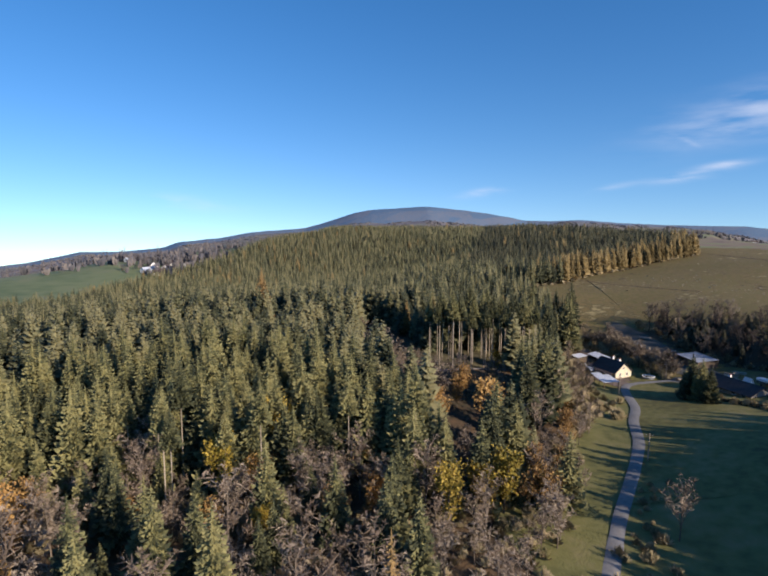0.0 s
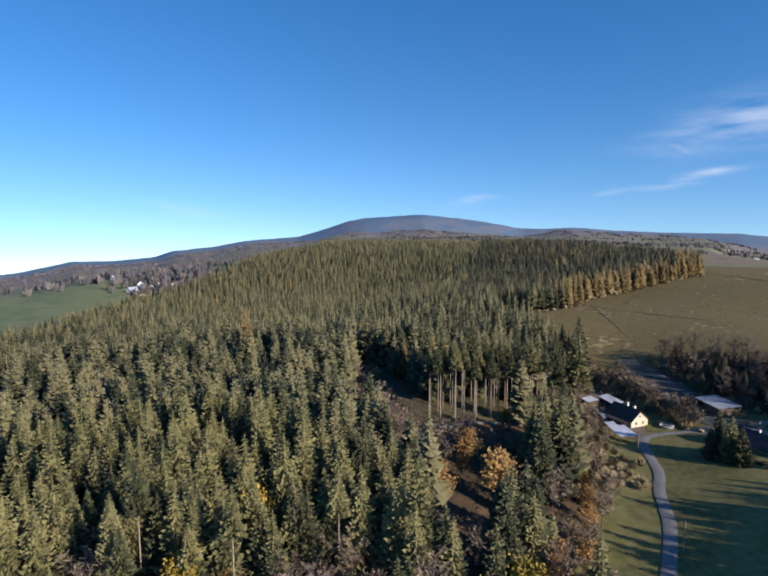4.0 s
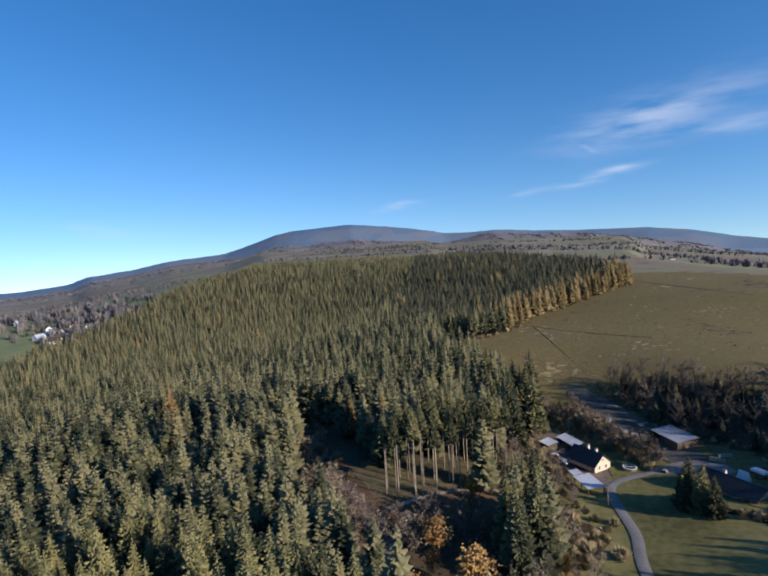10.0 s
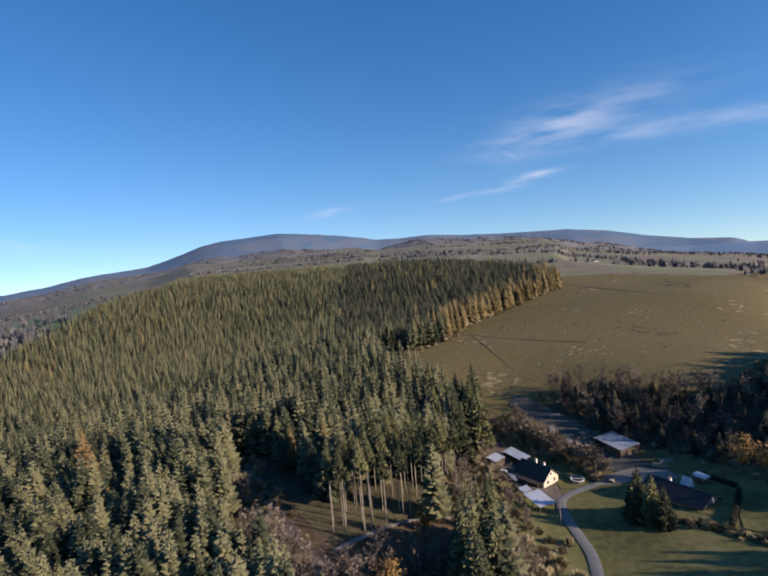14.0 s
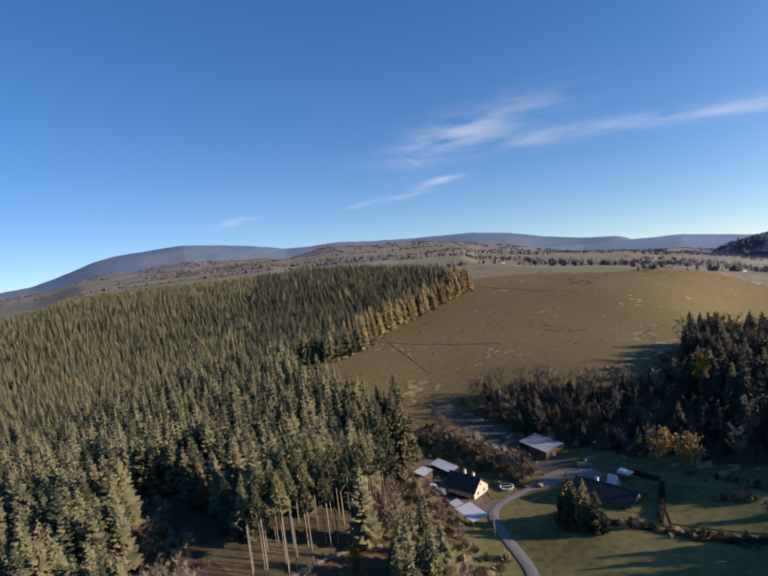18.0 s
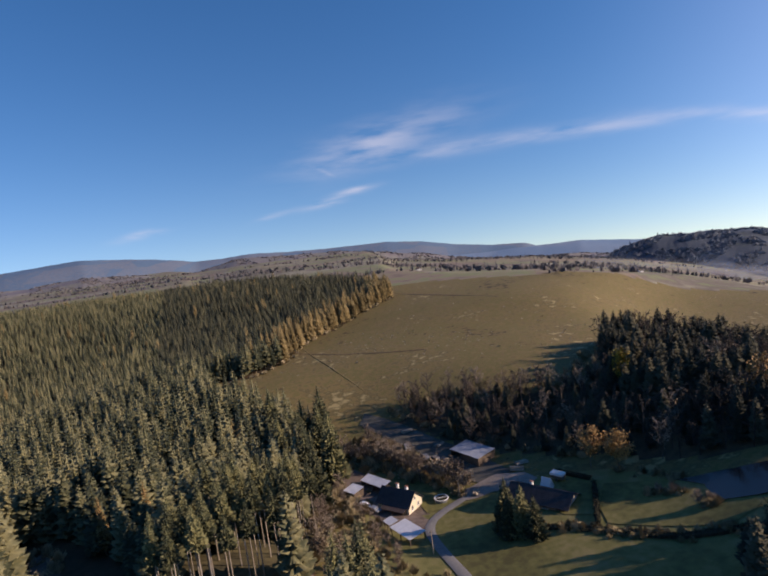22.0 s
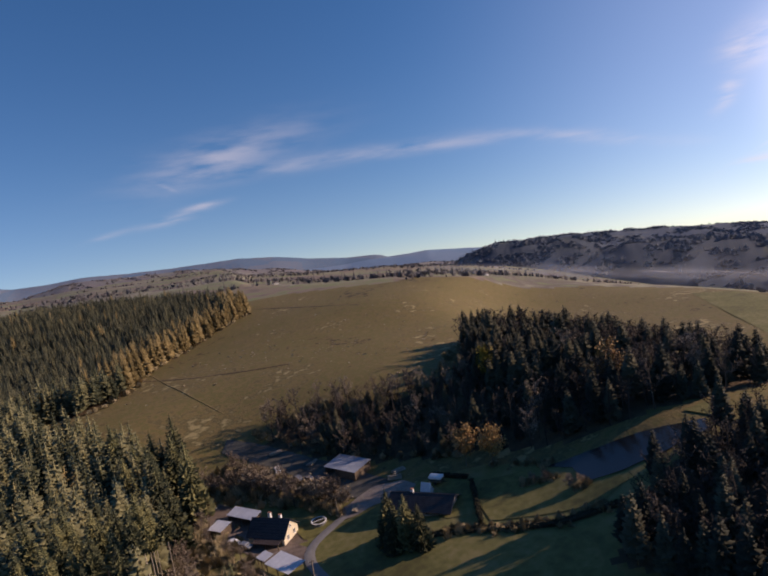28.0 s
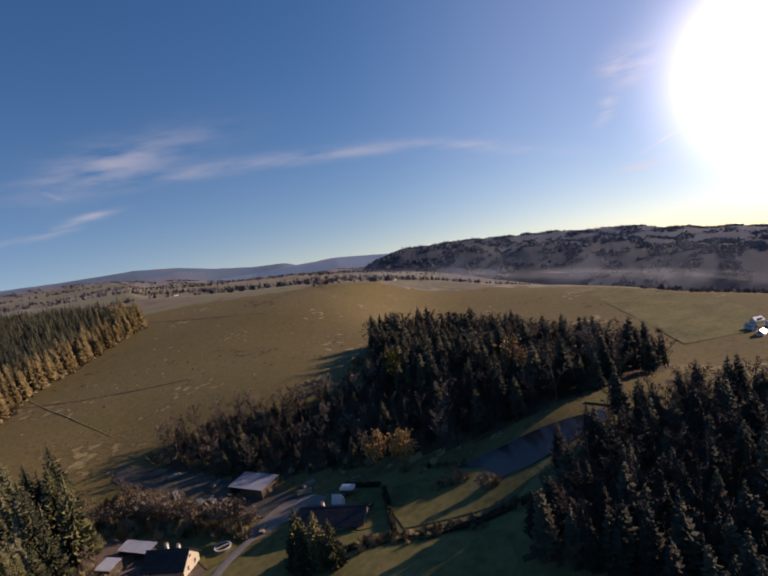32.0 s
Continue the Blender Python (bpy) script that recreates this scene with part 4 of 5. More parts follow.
# slim bare trees between the farmyard and the wood, and along the wood's far edge
for line, n, w, k in [([(-2, 197), (8, 191), (16, 184), (24, 175), (29, 168)], 34, 2.4, 0.5), ([(4, 209), (11, 201), (19, 191)], 14, 2.0, 0.45), ([(26, 228), (49, 222), (66, 211), (84, 204)], 26, 3.0, 0.6), ([(6, 128), (2, 150), (-8, 180)], 16, 3.0, 0.4), ([(9, 98), (7, 72), (3, 52)], 14, 3.0, 0.55)]:
    for i in range(n):
        t = (i + rnd.random()) / n * (len(line) - 1)
        a, e, f = line[int(t)], line[int(t) + 1], t % 1
        place(BARE, a[0] + (e[0] - a[0]) * f + rnd.gauss(0, w / 2), a[1] + (e[1] - a[1]) * f + rnd.gauss(0, w / 2), k * rnd.uniform(0.7, 1.25))
for x, y in [(-17, 186), (-19, 196), (-16, 178), (-23, 203), (-13, 170), (-29, 210), (-18, 208), (-25, 192), (-12, 200), (-9, 192), (-8, 184), (-11, 206)]:
    place(SPRUCE, x, y, rnd.uniform(0.85, 1.05))


def bush_shape(rg, height, spread, count, thick=0.10):
    v, f = [], []
    for k in range(count):
        t, u = rg.uniform(0, 6.28), rg.random()
        a = Vector((math.cos(t) * spread * u * 0.4, math.sin(t) * spread * u * 0.4, 0))
        b = a + Vector((math.cos(t) * spread * u * rg.uniform(0.4, 1), math.sin(t) * spread * u * rg.uniform(0.4, 1), height * rg.uniform(0.45, 1.0) * (1.1 - u * 0.5)))
        s = (b - a).orthogonal().normalized() * thick * rg.uniform(0.5, 1.6)
        m = a.lerp(b, 0.6) + Vector((rg.gauss(0, 0.2), rg.gauss(0, 0.2), 0.2))
        i = len(v)
        v += [tuple(a - s), tuple(a + s), tuple(m + s * 2.2), tuple(b), tuple(m - s * 2.2)]
        f += [(i, i + 1, i + 2), (i, i + 2, i + 4), (i + 2, i + 3, i + 4)]
    return v, f


BUSH = [bush_shape(rg, h, s, 100, 0.05) for h, s in ((3.0, 1.9), (4.0, 2.3), (2.2, 2.0))]
bush_spots = [(x, y, rnd.uniform(0.4, 0.9)) for x, y in front_shrubs]
for line, n, w, k in [([(-2, 196), (8, 190), (16, 183), (24, 174), (29, 167)], 90, 4.0, 1.0), ([(3, 208), (10, 200), (18, 190)], 40, 3.5, 0.9), ([(8, 98), (6, 66), (2, 50)], 60, 3.0, 0.8), ([(6, 110), (0, 122), (-6, 150), (-12, 186)], 330, 11.0, 0.8), ([(-4, 160), (-10, 184), (-4, 196)], 70, 4.0, 0.9),
                     ([(44, 134), (55, 125), (66, 115), (76, 109)], 90, 2.2, 0.55), ([(71, 152), (80, 142), (82, 136)], 28, 2.0, 0.5), ([(72, 136), (78, 129)], 26, 2.0, 0.5), ([(77, 121), (80, 120)], 14, 1.4, 0.6),
                     ([(-34, 94), (-18, 102), (-4, 108)], 110, 10, 0.32), ([(-80, 2), (-44, 16), (-14, 34), (2, 40)], 150, 9, 0.7), ([(20, 30), (30, 48)], 20, 6, 0.7), ([(26, 44), (26, 70)], 20, 2.5, 0.5), ([(17, 226), (40, 196), (70, 164)], 50, 3, 0.8),
                     ([(-88, 158), (-70, 128), (-50, 108)], 60, 5, 0.8), ([(-46, 298), (-31, 321), (-20, 360), (15, 403), (49, 446)], 80, 3, 0.8), ([(26, 226), (49, 220), (82, 204), (124, 252)], 60, 4, 1.0)]:
    for i in range(n):
        t = rnd.random() * (len(line) - 1)
        a, b, f = line[int(t)], line[int(t) + 1], t % 1
        bush_spots.append((a[0] + (b[0] - a[0]) * f + rnd.gauss(0, w / 2), a[1] + (b[1] - a[1]) * f + rnd.gauss(0, w / 2), k * rnd.uniform(0.6, 1.3)))
stand("shrubs", BUSH, bush_spots, M["shrub"], "dry brown leafless shrubs along banks and wood edges", "shrubs")
TUFT = [bush_shape(rg, 0.9, 1.1, 26), bush_shape(rg, 0.7, 0.9, 20)]
tuft_spots = []
for x0, y0, n, w in [(34, 335, 18, 9), (45, 306, 14, 9), (60, 296, 30, 10), (72, 290, 24, 8), (85, 276, 30, 9), (100, 262, 20, 10), (20, 330, 16, 12), (120, 290, 20, 14), (70, 330, 30, 40), (-10, 300, 20, 20)]:
    tuft_spots += [(rnd.gauss(x0, w * 1.3), rnd.gauss(y0, w * 0.9), rnd.uniform(0.3, 0.75)) for _ in range(n)]
stand("grass_tufts", TUFT, tuft_spots, M["tuft"], "pale dry grass tufts on the open field", "grass")

# far woods, hedgerows and hills
CLUMP = [bush_shape(rg, 13, 6, 14, 0.45) for _ in range(3)] + [spruce_shape(rg, 18, 3.5, 2, 5, 5, False)]
far_spots = []
for k in range(130):
    az = radians(rnd.uniform(-60, 62))
    r = 520 * (4.0 ** rnd.random())
    long, turn = rnd.uniform(20, 0.22 * r), rnd.uniform(-0.3, 0.3)
    for i in range(int(long / 3.6)):
        u = rnd.uniform(-0.5, 0.5) * long
        x, y = r * math.sin(az) + u * math.cos(az + turn) + rnd.gauss(0, 5), r * math.cos(az) - u * math.sin(az + turn) + rnd.gauss(0, 5)
        if not in_poly(x, y, FOREST) and not in_poly(x, y, HOMEFIELD):
            if math.hypot(x, y) > float(np.interp(math.degrees(math.atan2(x, y)), [0, 20, 30, 40], [530, 490, 560, 660])):
                far_spots.append((x, y, rnd.uniform(0.25, 0.65)))
for x0, y0, n, w, k in [(205, 325, 30, 9, 0.3), (220, 312, 30, 9, 0.3), (196, 450, 14, 8, 0.35), (-470, 380, 120, 40, 0.8), (-400, 330, 40, 14, 0.7), (-560, 420, 160, 60, 0.9), (-430, 395, 60, 16, 0.9)]:
    far_spots += [(rnd.gauss(x0, w), rnd.gauss(y0, w), k * rnd.uniform(0.6, 1.2)) for _ in range(n)]
for line, n in [([(250, 560), (190, 600), (80, 640)], 40), ([(250, 640), (420, 560), (560, 420)], 80), ([(150, 680), (330, 640)], 120), ([(-100, 620), (30, 600)], 120), ([(420, 300), (520, 260)], 120)]:
    for i in range(n):
        t = rnd.random() * (len(line) - 1)
        a, e, f = line[int(t)], line[int(t) + 1], t % 1
        far_spots.append((a[0] + (e[0] - a[0]) * f + rnd.gauss(0, 5), a[1] + (e[1] - a[1]) * f + rnd.gauss(0, 5), rnd.uniform(0.2, 0.55)))
stand("far_hedgerows", CLUMP, far_spots, M["farwood"], "brown hedgerows and copses in the far farmland, greyed in colour for haze", "woods")


def crest(az, f, r0, depth, drop, rough, foot_drop, fade=1.0):
    """A point on a range: bearing, how far up the slope, and the range's measures."""
    e = float(np.interp(az, SKY_AZ, SKY_EL)) - radians(drop if isinstance(drop, (int, float)) else float(np.interp(math.degrees(az), *drop)))
    r = r0 + depth * f
    top, foot = 80 + r * math.tan(e), 80 + r0 * math.tan(e - radians(foot_drop))
    z = foot + (top - foot) * fade * math.sin(f * math.pi / 2) ** 0.8
    z += rough * r * 0.001 * (noise.noise(Vector((az * 40, f * 4, r0))) * f + 2.2 * noise.noise(Vector((az * 14, f * 2.2, r0 + 9))) * f * (1 - f) * 2 + 0.5 * f * noise.noise(Vector((az * 160, f * 9, r0))))
    return r * math.sin(az), r * math.cos(az), z


def ridge(name, az0, az1, r0, depth, drop, mat, label, rough, foot_drop=2.6, woods=0, shapes=None, wood_mat=None, blend=18, above=0.0):
    """A wooded range: a strip of slope that rises to a crest, with its woods as one mass of small trees."""
    n, rows = 260, 20
    verts, faces = [], []
    for i in range(n + 1):
        fade = min(1, i / blend, (n - i) / blend)
        fade = fade * fade * (3 - 2 * fade)
        for j in range(rows + 1):
            verts.append(crest(radians(az0 + (az1 - az0) * i / n), j / rows, r0, depth, drop, rough, foot_drop, fade))
    for i in range(n):
        for j in range(rows):
            a = i * (rows + 1) + j
            faces.append((a, a + 1, a + rows + 2, a + rows + 1))
    spots = []
    while len(spots) < woods:
        deg = rnd.uniform(max(az0, -68), min(az1, 72))
        g = min(1, (deg - az0) / (az1 - az0) * 260 / blend, (az1 - deg) / (az1 - az0) * 260 / blend)
        g = g * g * (3 - 2 * g)
        az, f = radians(deg), above + (1 - above) * rnd.random() ** 0.8
        if noise.noise(Vector((az * 30, f * 5, r0 * 0.7))) + 0.1 * rnd.gauss(0, 1) > 0.06:
            spots.append((*crest(az, f, r0, depth, drop, rough, foot_drop)[:2], rnd.uniform(0.4, 0.9) * (1.3 if above else 1), crest(az, f, r0, depth, drop, rough, foot_drop, g)[2] - 2))
    if spots:
        stand(name.replace("backdrop", "woods_on"), shapes, spots, wood_mat, "woods on the far hills with haze in their blue-grey tone", "woods")
    return tagged(new(name, sheet(name, verts, faces, [mat])), label, "hills", kind="structure")


HILLTREE = [bush_shape(rg, 11, 9, 18, 0.7) for _ in range(3)] + [spruce_shape(rg, 14, 5, 1, 3, 5, False)]
ridge("backdrop_mountain", -75, 27, 3300, 1200, 0.0, M["ridge"], "wooded mountain on the horizon with haze in its blue colour", 0.7, 4.2)
ridge("backdrop_hills", -72, 30, 1700, 1200, ([-60, -36, -27, -15, -9, 1, 8, 30], [0.5, 0.6, 1.7, 1.5, 0.35, 0.35, 1.2, 1.6]), M["brown_hill"], "brown wooded hills beyond the farmland, greyed in colour for haze", 1.0, 3.0, 6000, HILLTREE, M["farwood"])
ridge("backdrop_far_range", 6, 70, 2900, 900, 0.35, M["pale_range"], "far range with haze in its pale blue colour", 0.9, 2.4, blend=70)
ridge("backdrop_range", 24, 104, 1900, 1200, 0.0, M["range"], "wooded range in backlight with haze in its colour", 3.2, 6.6, 4000, HILLTREE, M["hazed_wood"], 40, 0.35)
ridge("backdrop_spur", 25, 47, 1500, 500, 0.15, M["ridge_near"], "dark wooded hill before the range, blue haze in its colour", 3.0, 4.6, 2200, HILLTREE, M["hazed_wood"], 90, 0.1)
ridge("backdrop_spur", 36, 66, 1300, 500, 1.0, M["ridge_near"], "dark wooded spur with small fields, tinted blue for haze", 3.0, 4.6, 1600, HILLTREE, M["hazed_wood"], 90, 0.1)
ridge("backdrop_spur", 50, 104, 1100, 500, 1.3, M["ridge_near"], "dark wooded spur in the backlight, haze in its blue tone", 3.0, 5.2, 1600, HILLTREE, M["hazed_wood"], 60, 0.1)

# a bank of morning mist in the valley under the range
MIST_AZ, MIST_EL = [22, 27, 34, 39, 44, 51, 59, 70], [-4.7, -5.1, -5.9, -6.7, -7.6, -8.4, -9.6, -11.4]
verts, faces, thick = [], [], []
for i in range(61):
    az = 23 + 45 * i / 60
    el = float(np.interp(az, MIST_AZ, MIST_EL))
    for j in range(13):
        f = j / 12
        r = 560 + 420 * f
        verts.append((r * math.sin(radians(az)), r * math.cos(radians(az)), 80 + r * math.tan(radians(el - 0.75 + 1.5 * f))))
        thick.append(math.sin(math.pi * f) ** 1.5 * min(1, i / 8, (60 - i) / 8))
for i in range(60):
    for j in range(12):
        a = i * 13 + j
        faces.append((a, a + 1, a + 14, a + 13))
bank = sheet("mist", verts, faces, [M["mist"]])
bank.attributes.new("thick", "FLOAT", "POINT").data.foreach_set("value", np.array(thick, np.float32))
mist = tagged(new("mist", bank), "thin white morning mist in the valley", "mist", kind="structure")
mist.visible_shadow = False

# a see-through shell added before the range to imitate haze, thinning out upwards
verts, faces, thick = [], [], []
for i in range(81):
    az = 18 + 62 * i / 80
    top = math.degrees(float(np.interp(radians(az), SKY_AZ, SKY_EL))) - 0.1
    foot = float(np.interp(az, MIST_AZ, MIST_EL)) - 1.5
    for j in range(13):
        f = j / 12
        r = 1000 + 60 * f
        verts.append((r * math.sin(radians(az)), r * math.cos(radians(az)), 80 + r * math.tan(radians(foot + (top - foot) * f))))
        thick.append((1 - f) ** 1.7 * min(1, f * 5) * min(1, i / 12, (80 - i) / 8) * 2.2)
for i in range(80):
    for j in range(12):
        a = i * 13 + j
        faces.append((a, a + 1, a + 14, a + 13))
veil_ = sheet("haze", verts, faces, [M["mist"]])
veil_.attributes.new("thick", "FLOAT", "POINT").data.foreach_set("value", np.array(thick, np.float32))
haze = tagged(new("haze", veil_), "thin blue-white shell standing in for haze before the wooded range", "mist", kind="structure")
haze.visible_shadow = False


# ---- buildings ----
def box(bm, x0, y0, z0, x1, y1, z1):
    vs = [bm.verts.new(p) for p in ((x0, y0, z0), (x1, y0, z0), (x1, y1, z0), (x0, y1, z0), (x0, y0, z1), (x1, y0, z1), (x1, y1, z1), (x0, y1, z1))]
    for f in ((3, 2, 1, 0), (4, 5, 6, 7), (0, 1, 5, 4), (1, 2, 6, 5), (2, 3, 7, 6), (3, 0, 4, 7)):
        bm.faces.new([vs[i] for i in f])


def box_part(name, mat, parent, x0, y0, z0, x1, y1, z1, label="", bevel=0.0):
    bm = bmesh.new()
    box(bm, x0, y0, z0, x1, y1, z1)
    if bevel:
        bmesh.ops.bevel(bm, geom=bm.edges[:], offset=bevel, segments=1, affect="EDGES")
    return part(name, bm, M[mat], parent, label)


def prism(bm, profile, x0, x1):
    """A profile in y, z drawn out along x."""
    a = [bm.verts.new((x0, y, z)) for y, z in profile]
    b = [bm.verts.new((x1, y, z)) for y, z in profile]
    bm.faces.new(a[::-1])
    bm.faces.new(b)
    for i in range(len(profile)):
        j = (i + 1) % len(profile)
        bm.faces.new((a[i], a[j], b[j], b[i]))


def house(name, x, y, turn, length, width, eave, ridge_, label, wall="render", roof="tile_dark", windows=(), chimneys=(), over=0.5, z=None):
    """A gabled building: ridge along its own x. windows: (face, along, sill, width, height)."""
    root = tagged(new(name), label, "house" if "house" in name else "building")
    root.matrix_basis = pose(x, y, gz(x, y) - 0.3 if z is None else z, rz=turn)
    L, W = length / 2, width / 2
    bm = bmesh.new()
    prism(bm, [(-W, -0.8), (W, -0.8), (W, eave), (0, ridge_ - 0.12), (-W, eave)], -L, L)
    part("wall", bm, M[wall], root)
    slope = (ridge_ - eave) / W
    for s in (-1, 1):
        bm = bmesh.new()
        prof = [(0, ridge_), (s * (W + over), eave - slope * over), (s * (W + over), eave - slope * over + 0.16), (0, ridge_ + 0.16)]
        prism(bm, prof if s < 0 else prof[::-1], -L - over, L + over)
        bmesh.ops.recalc_face_normals(bm, faces=bm.faces[:])
        roof_part = part("roof", bm, M[roof], root)
        courses = int((W + over) / 0.55)
        for c in range(1, courses):
            f = c / courses
            yy, zz = s * (W + over) * f, ridge_ - slope * (W + over) * f + 0.165
            bm = bmesh.new()
            prism(bm, [(yy - 0.05, zz - 0.02), (yy + 0.05, zz - 0.02), (yy + 0.05 * s, zz + 0.035)], -L - over, L + over)
            part("roof_course", bm, M[roof], roof_part)
    bm = bmesh.new()
    prism(bm, [(-0.14, ridge_ + 0.1), (0.14, ridge_ + 0.1), (0.06, ridge_ + 0.26), (-0.06, ridge_ + 0.26)], -L - over, L + over)
    part("ridge_cap", bm, M[roof], root)
    for face, along, sill, w, h in windows:
        frame_bm, pane_bm, sill_bm = bmesh.new(), bmesh.new(), bmesh.new()

        def slab(bm, a0, a1, z0, z1, d0, d1):
            if face in "sn":
                s = -1 if face == "s" else 1
                lo, hi = sorted((s * (W + d0), s * (W + d1)))
                box(bm, a0, lo, z0, a1, hi, z1)
            else:
                s = -1 if face == "w" else 1
                lo, hi = sorted((s * (L + d0), s * (L + d1)))
                box(bm, lo, a0, z0, hi, a1, z1)

        t = 0.09
        for a0, a1, z0, z1 in ((along - w / 2, along - w / 2 + t, sill, sill + h), (along + w / 2 - t, along + w / 2, sill, sill + h), (along - w / 2, along + w / 2, sill, sill + t), (along - w / 2, along + w / 2, sill + h - t, sill + h), (along - t / 2, along + t / 2, sill, sill + h)):
            slab(frame_bm, a0, a1, z0, z1, 0.01, 0.07)
        slab(pane_bm, along - w / 2 + t, along + w / 2 - t, sill + t, sill + h - t, 0.003, 0.03)
        slab(sill_bm, along - w / 2 - 0.1, along + w / 2 + 0.1, sill - 0.07, sill, 0.0, 0.14)
        win = part("window", frame_bm, M["white"], root)
        part("pane", pane_bm, M["glass"], win)
        part("sill", sill_bm, M["white"], win)
    for cx_, cy_, top in chimneys:
        ch = box_part("chimney", "white", root, cx_ - 0.35, cy_ - 0.35, ridge_ - 1.2, cx_ + 0.35, cy_ + 0.35, top, "white plastered chimney")
        box_part("chimney_cap", "brick", ch, cx_ - 0.42, cy_ - 0.42, top, cx_ + 0.42, cy_ + 0.42, top + 0.12)
    return root


def canopy(name, x, y, turn, length, width, low, high, label, mat="sheet", walls=True, category="shed"):
    """A lean-to: a tilted sheet roof with ribs over posts and, where closed, board walls."""
    root = tagged(new(name), label, category)
    root.matrix_basis = pose(x, y, gz(x, y) - 0.2, rz=turn)
    L, W = length / 2, width / 2
    bm = bmesh.new()
    prism(bm, [(-W, low), (W, high), (W, high + 0.1), (-W, low + 0.1)], -L, L)
    bmesh.ops.recalc_face_normals(bm, faces=bm.faces[:])
    roof_part = part("roof", bm, M[mat], root)
    n = int(length / 0.75)
    for i in range(n + 1):
        xx = -L + length * i / n
        bm = bmesh.new()
        prism(bm, [(-W, low + 0.09), (W, high + 0.09), (W, high + 0.15), (-W, low + 0.15)], xx - 0.04, xx + 0.04)
        bmesh.ops.recalc_face_normals(bm, faces=bm.faces[:])
        part("rib", bm, M[mat], roof_part)
    for px in (-L + 0.3, 0, L - 0.3):
        for py, top in ((-W + 0.3, low), (W - 0.3, high)):
            box_part("post", "wood", root, px - 0.09, py - 0.09, -0.6, px + 0.09, py + 0.09, top + (0.02 if py < 0 else -0.02))
    if walls:
        k = 0.25
        box_part("back_wall", "wood", root, -L + k, W - k - 0.08, -0.5, L - k, W - k, high - 0.1)
        box_part("side_wall", "wood", root, -L + k, -W + k, -0.5, -L + k + 0.08, W - k, low)
        box_part("side_wall", "wood", root, L - k - 0.08, -W + k, -0.5, L - k, W - k, low)
        if mat != "sheet":
            box_part("front_wall", "wood", root, -L * 0.3, -W + k, -0.5, L - k, -W + k + 0.08, low - 0.05)
    return root


def car(x, y, turn, paint, label, van=False):
    root = tagged(new("car"), label, "car")
    root.matrix_basis = pose(x, y, gz(x, y) + 0.3, rz=turn)
    bm = bmesh.new()
    h = 1.9 if van else 1.42
    prof = [(-2.1, 0.35), (2.1, 0.35), (2.15, 0.75), (1.2, 0.92), (0.65, h), (-1.5, h), (-2.1, 0.95)] if not van else [(-2.3, 0.35), (2.3, 0.35), (2.35, 0.9), (1.8, 1.1), (1.3, h), (-2.3, h)]
    prism(bm, prof, -0.85, 0.85)
    bmesh.ops.bevel(bm, geom=bm.edges[:], offset=0.08, segments=2, affect="EDGES")
    body = part("body", bm, M[paint], root)
    body.rotation_euler = (0, 0, radians(-90))
    for s in (-1, 1):
        box_part("side_window", "glass", root, -1.2, s * 0.84 - 0.03, 0.98, 0.6, s * 0.84 + 0.03, h - 0.14)
    box_part("windscreen", "glass", root, 0.72, -0.7, 0.97, 1.12, 0.7, h - 0.25)
    for wx in (-1.35, 1.35):
        for wy in (-0.8, 0.8):
            bm = bmesh.new()
            bmesh.ops.create_cone(bm, cap_ends=True, segments=14, radius1=0.33, radius2=0.33, depth=0.22, matrix=Matrix.Translation((wx, wy, 0.33)) @ Matrix.Rotation(radians(90), 4, "X"))
            wheel = part("wheel", bm, M["dark"], root)
            bm = bmesh.new()
            bmesh.ops.create_cone(bm, cap_ends=True, segments=12, radius1=0.19, radius2=0.17, depth=0.24, matrix=Matrix.Translation((wx, wy, 0.33)) @ Matrix.Rotation(radians(90), 4, "X"))
            part("rim", bm, M["sheet"], wheel)
    return root


house("farmhouse", 10.6, 165.2, -41, 11, 7.4, 2.7, 5.7, "farmhouse with dark tiled roof and cream gable", "render", "tile_dark",
      [("e", -1.6, 0.9, 1.0, 1.3), ("e", 1.6, 0.9, 1.0, 1.3), ("e", 0, 3.4, 0.9, 0.9), ("s", -3.5, 0.9, 1.0, 1.2), ("s", -1.0, 0.9, 1.0, 1.2), ("s", 3.2, 0.9, 1.0, 1.2)], [(-0.8, 0.9, 6.9), (2.6, 0.6, 6.6)])
canopy("lean_to", 8.2, 160.9, -41, 8, 2.4, 1.8, 2.3, "low lean-to with brown sheet roof along the farmhouse", "tile_brown", False, "lean-to")
canopy("long_shed", 4.6, 177.2, -53, 10.5, 3.8, 2.6, 3.4, "long shed with pale metal sheet roof")
canopy("small_shed", -2.6, 174.8, -50, 5.0, 4.4, 2.3, 2.9, "small board shed with white sheet roof")
canopy("carport", 10.2, 146.5, -62, 9.0, 5.4, 2.6, 2.9, "open carport with large pale sheet metal roof", walls=False, category="carport")
canopy("bin_shelter", 6.4, 153.4, -62, 3.4, 3.0, 2.2, 2.5, "small shelter with white roof beside the carport", walls=False, category="shelter")
canopy("barn", 39.0, 185.0, -60, 13.5, 8.2, 2.6, 3.4, "open-fronted barn with grey-blue metal roof", "sheet_grey", True, "barn")
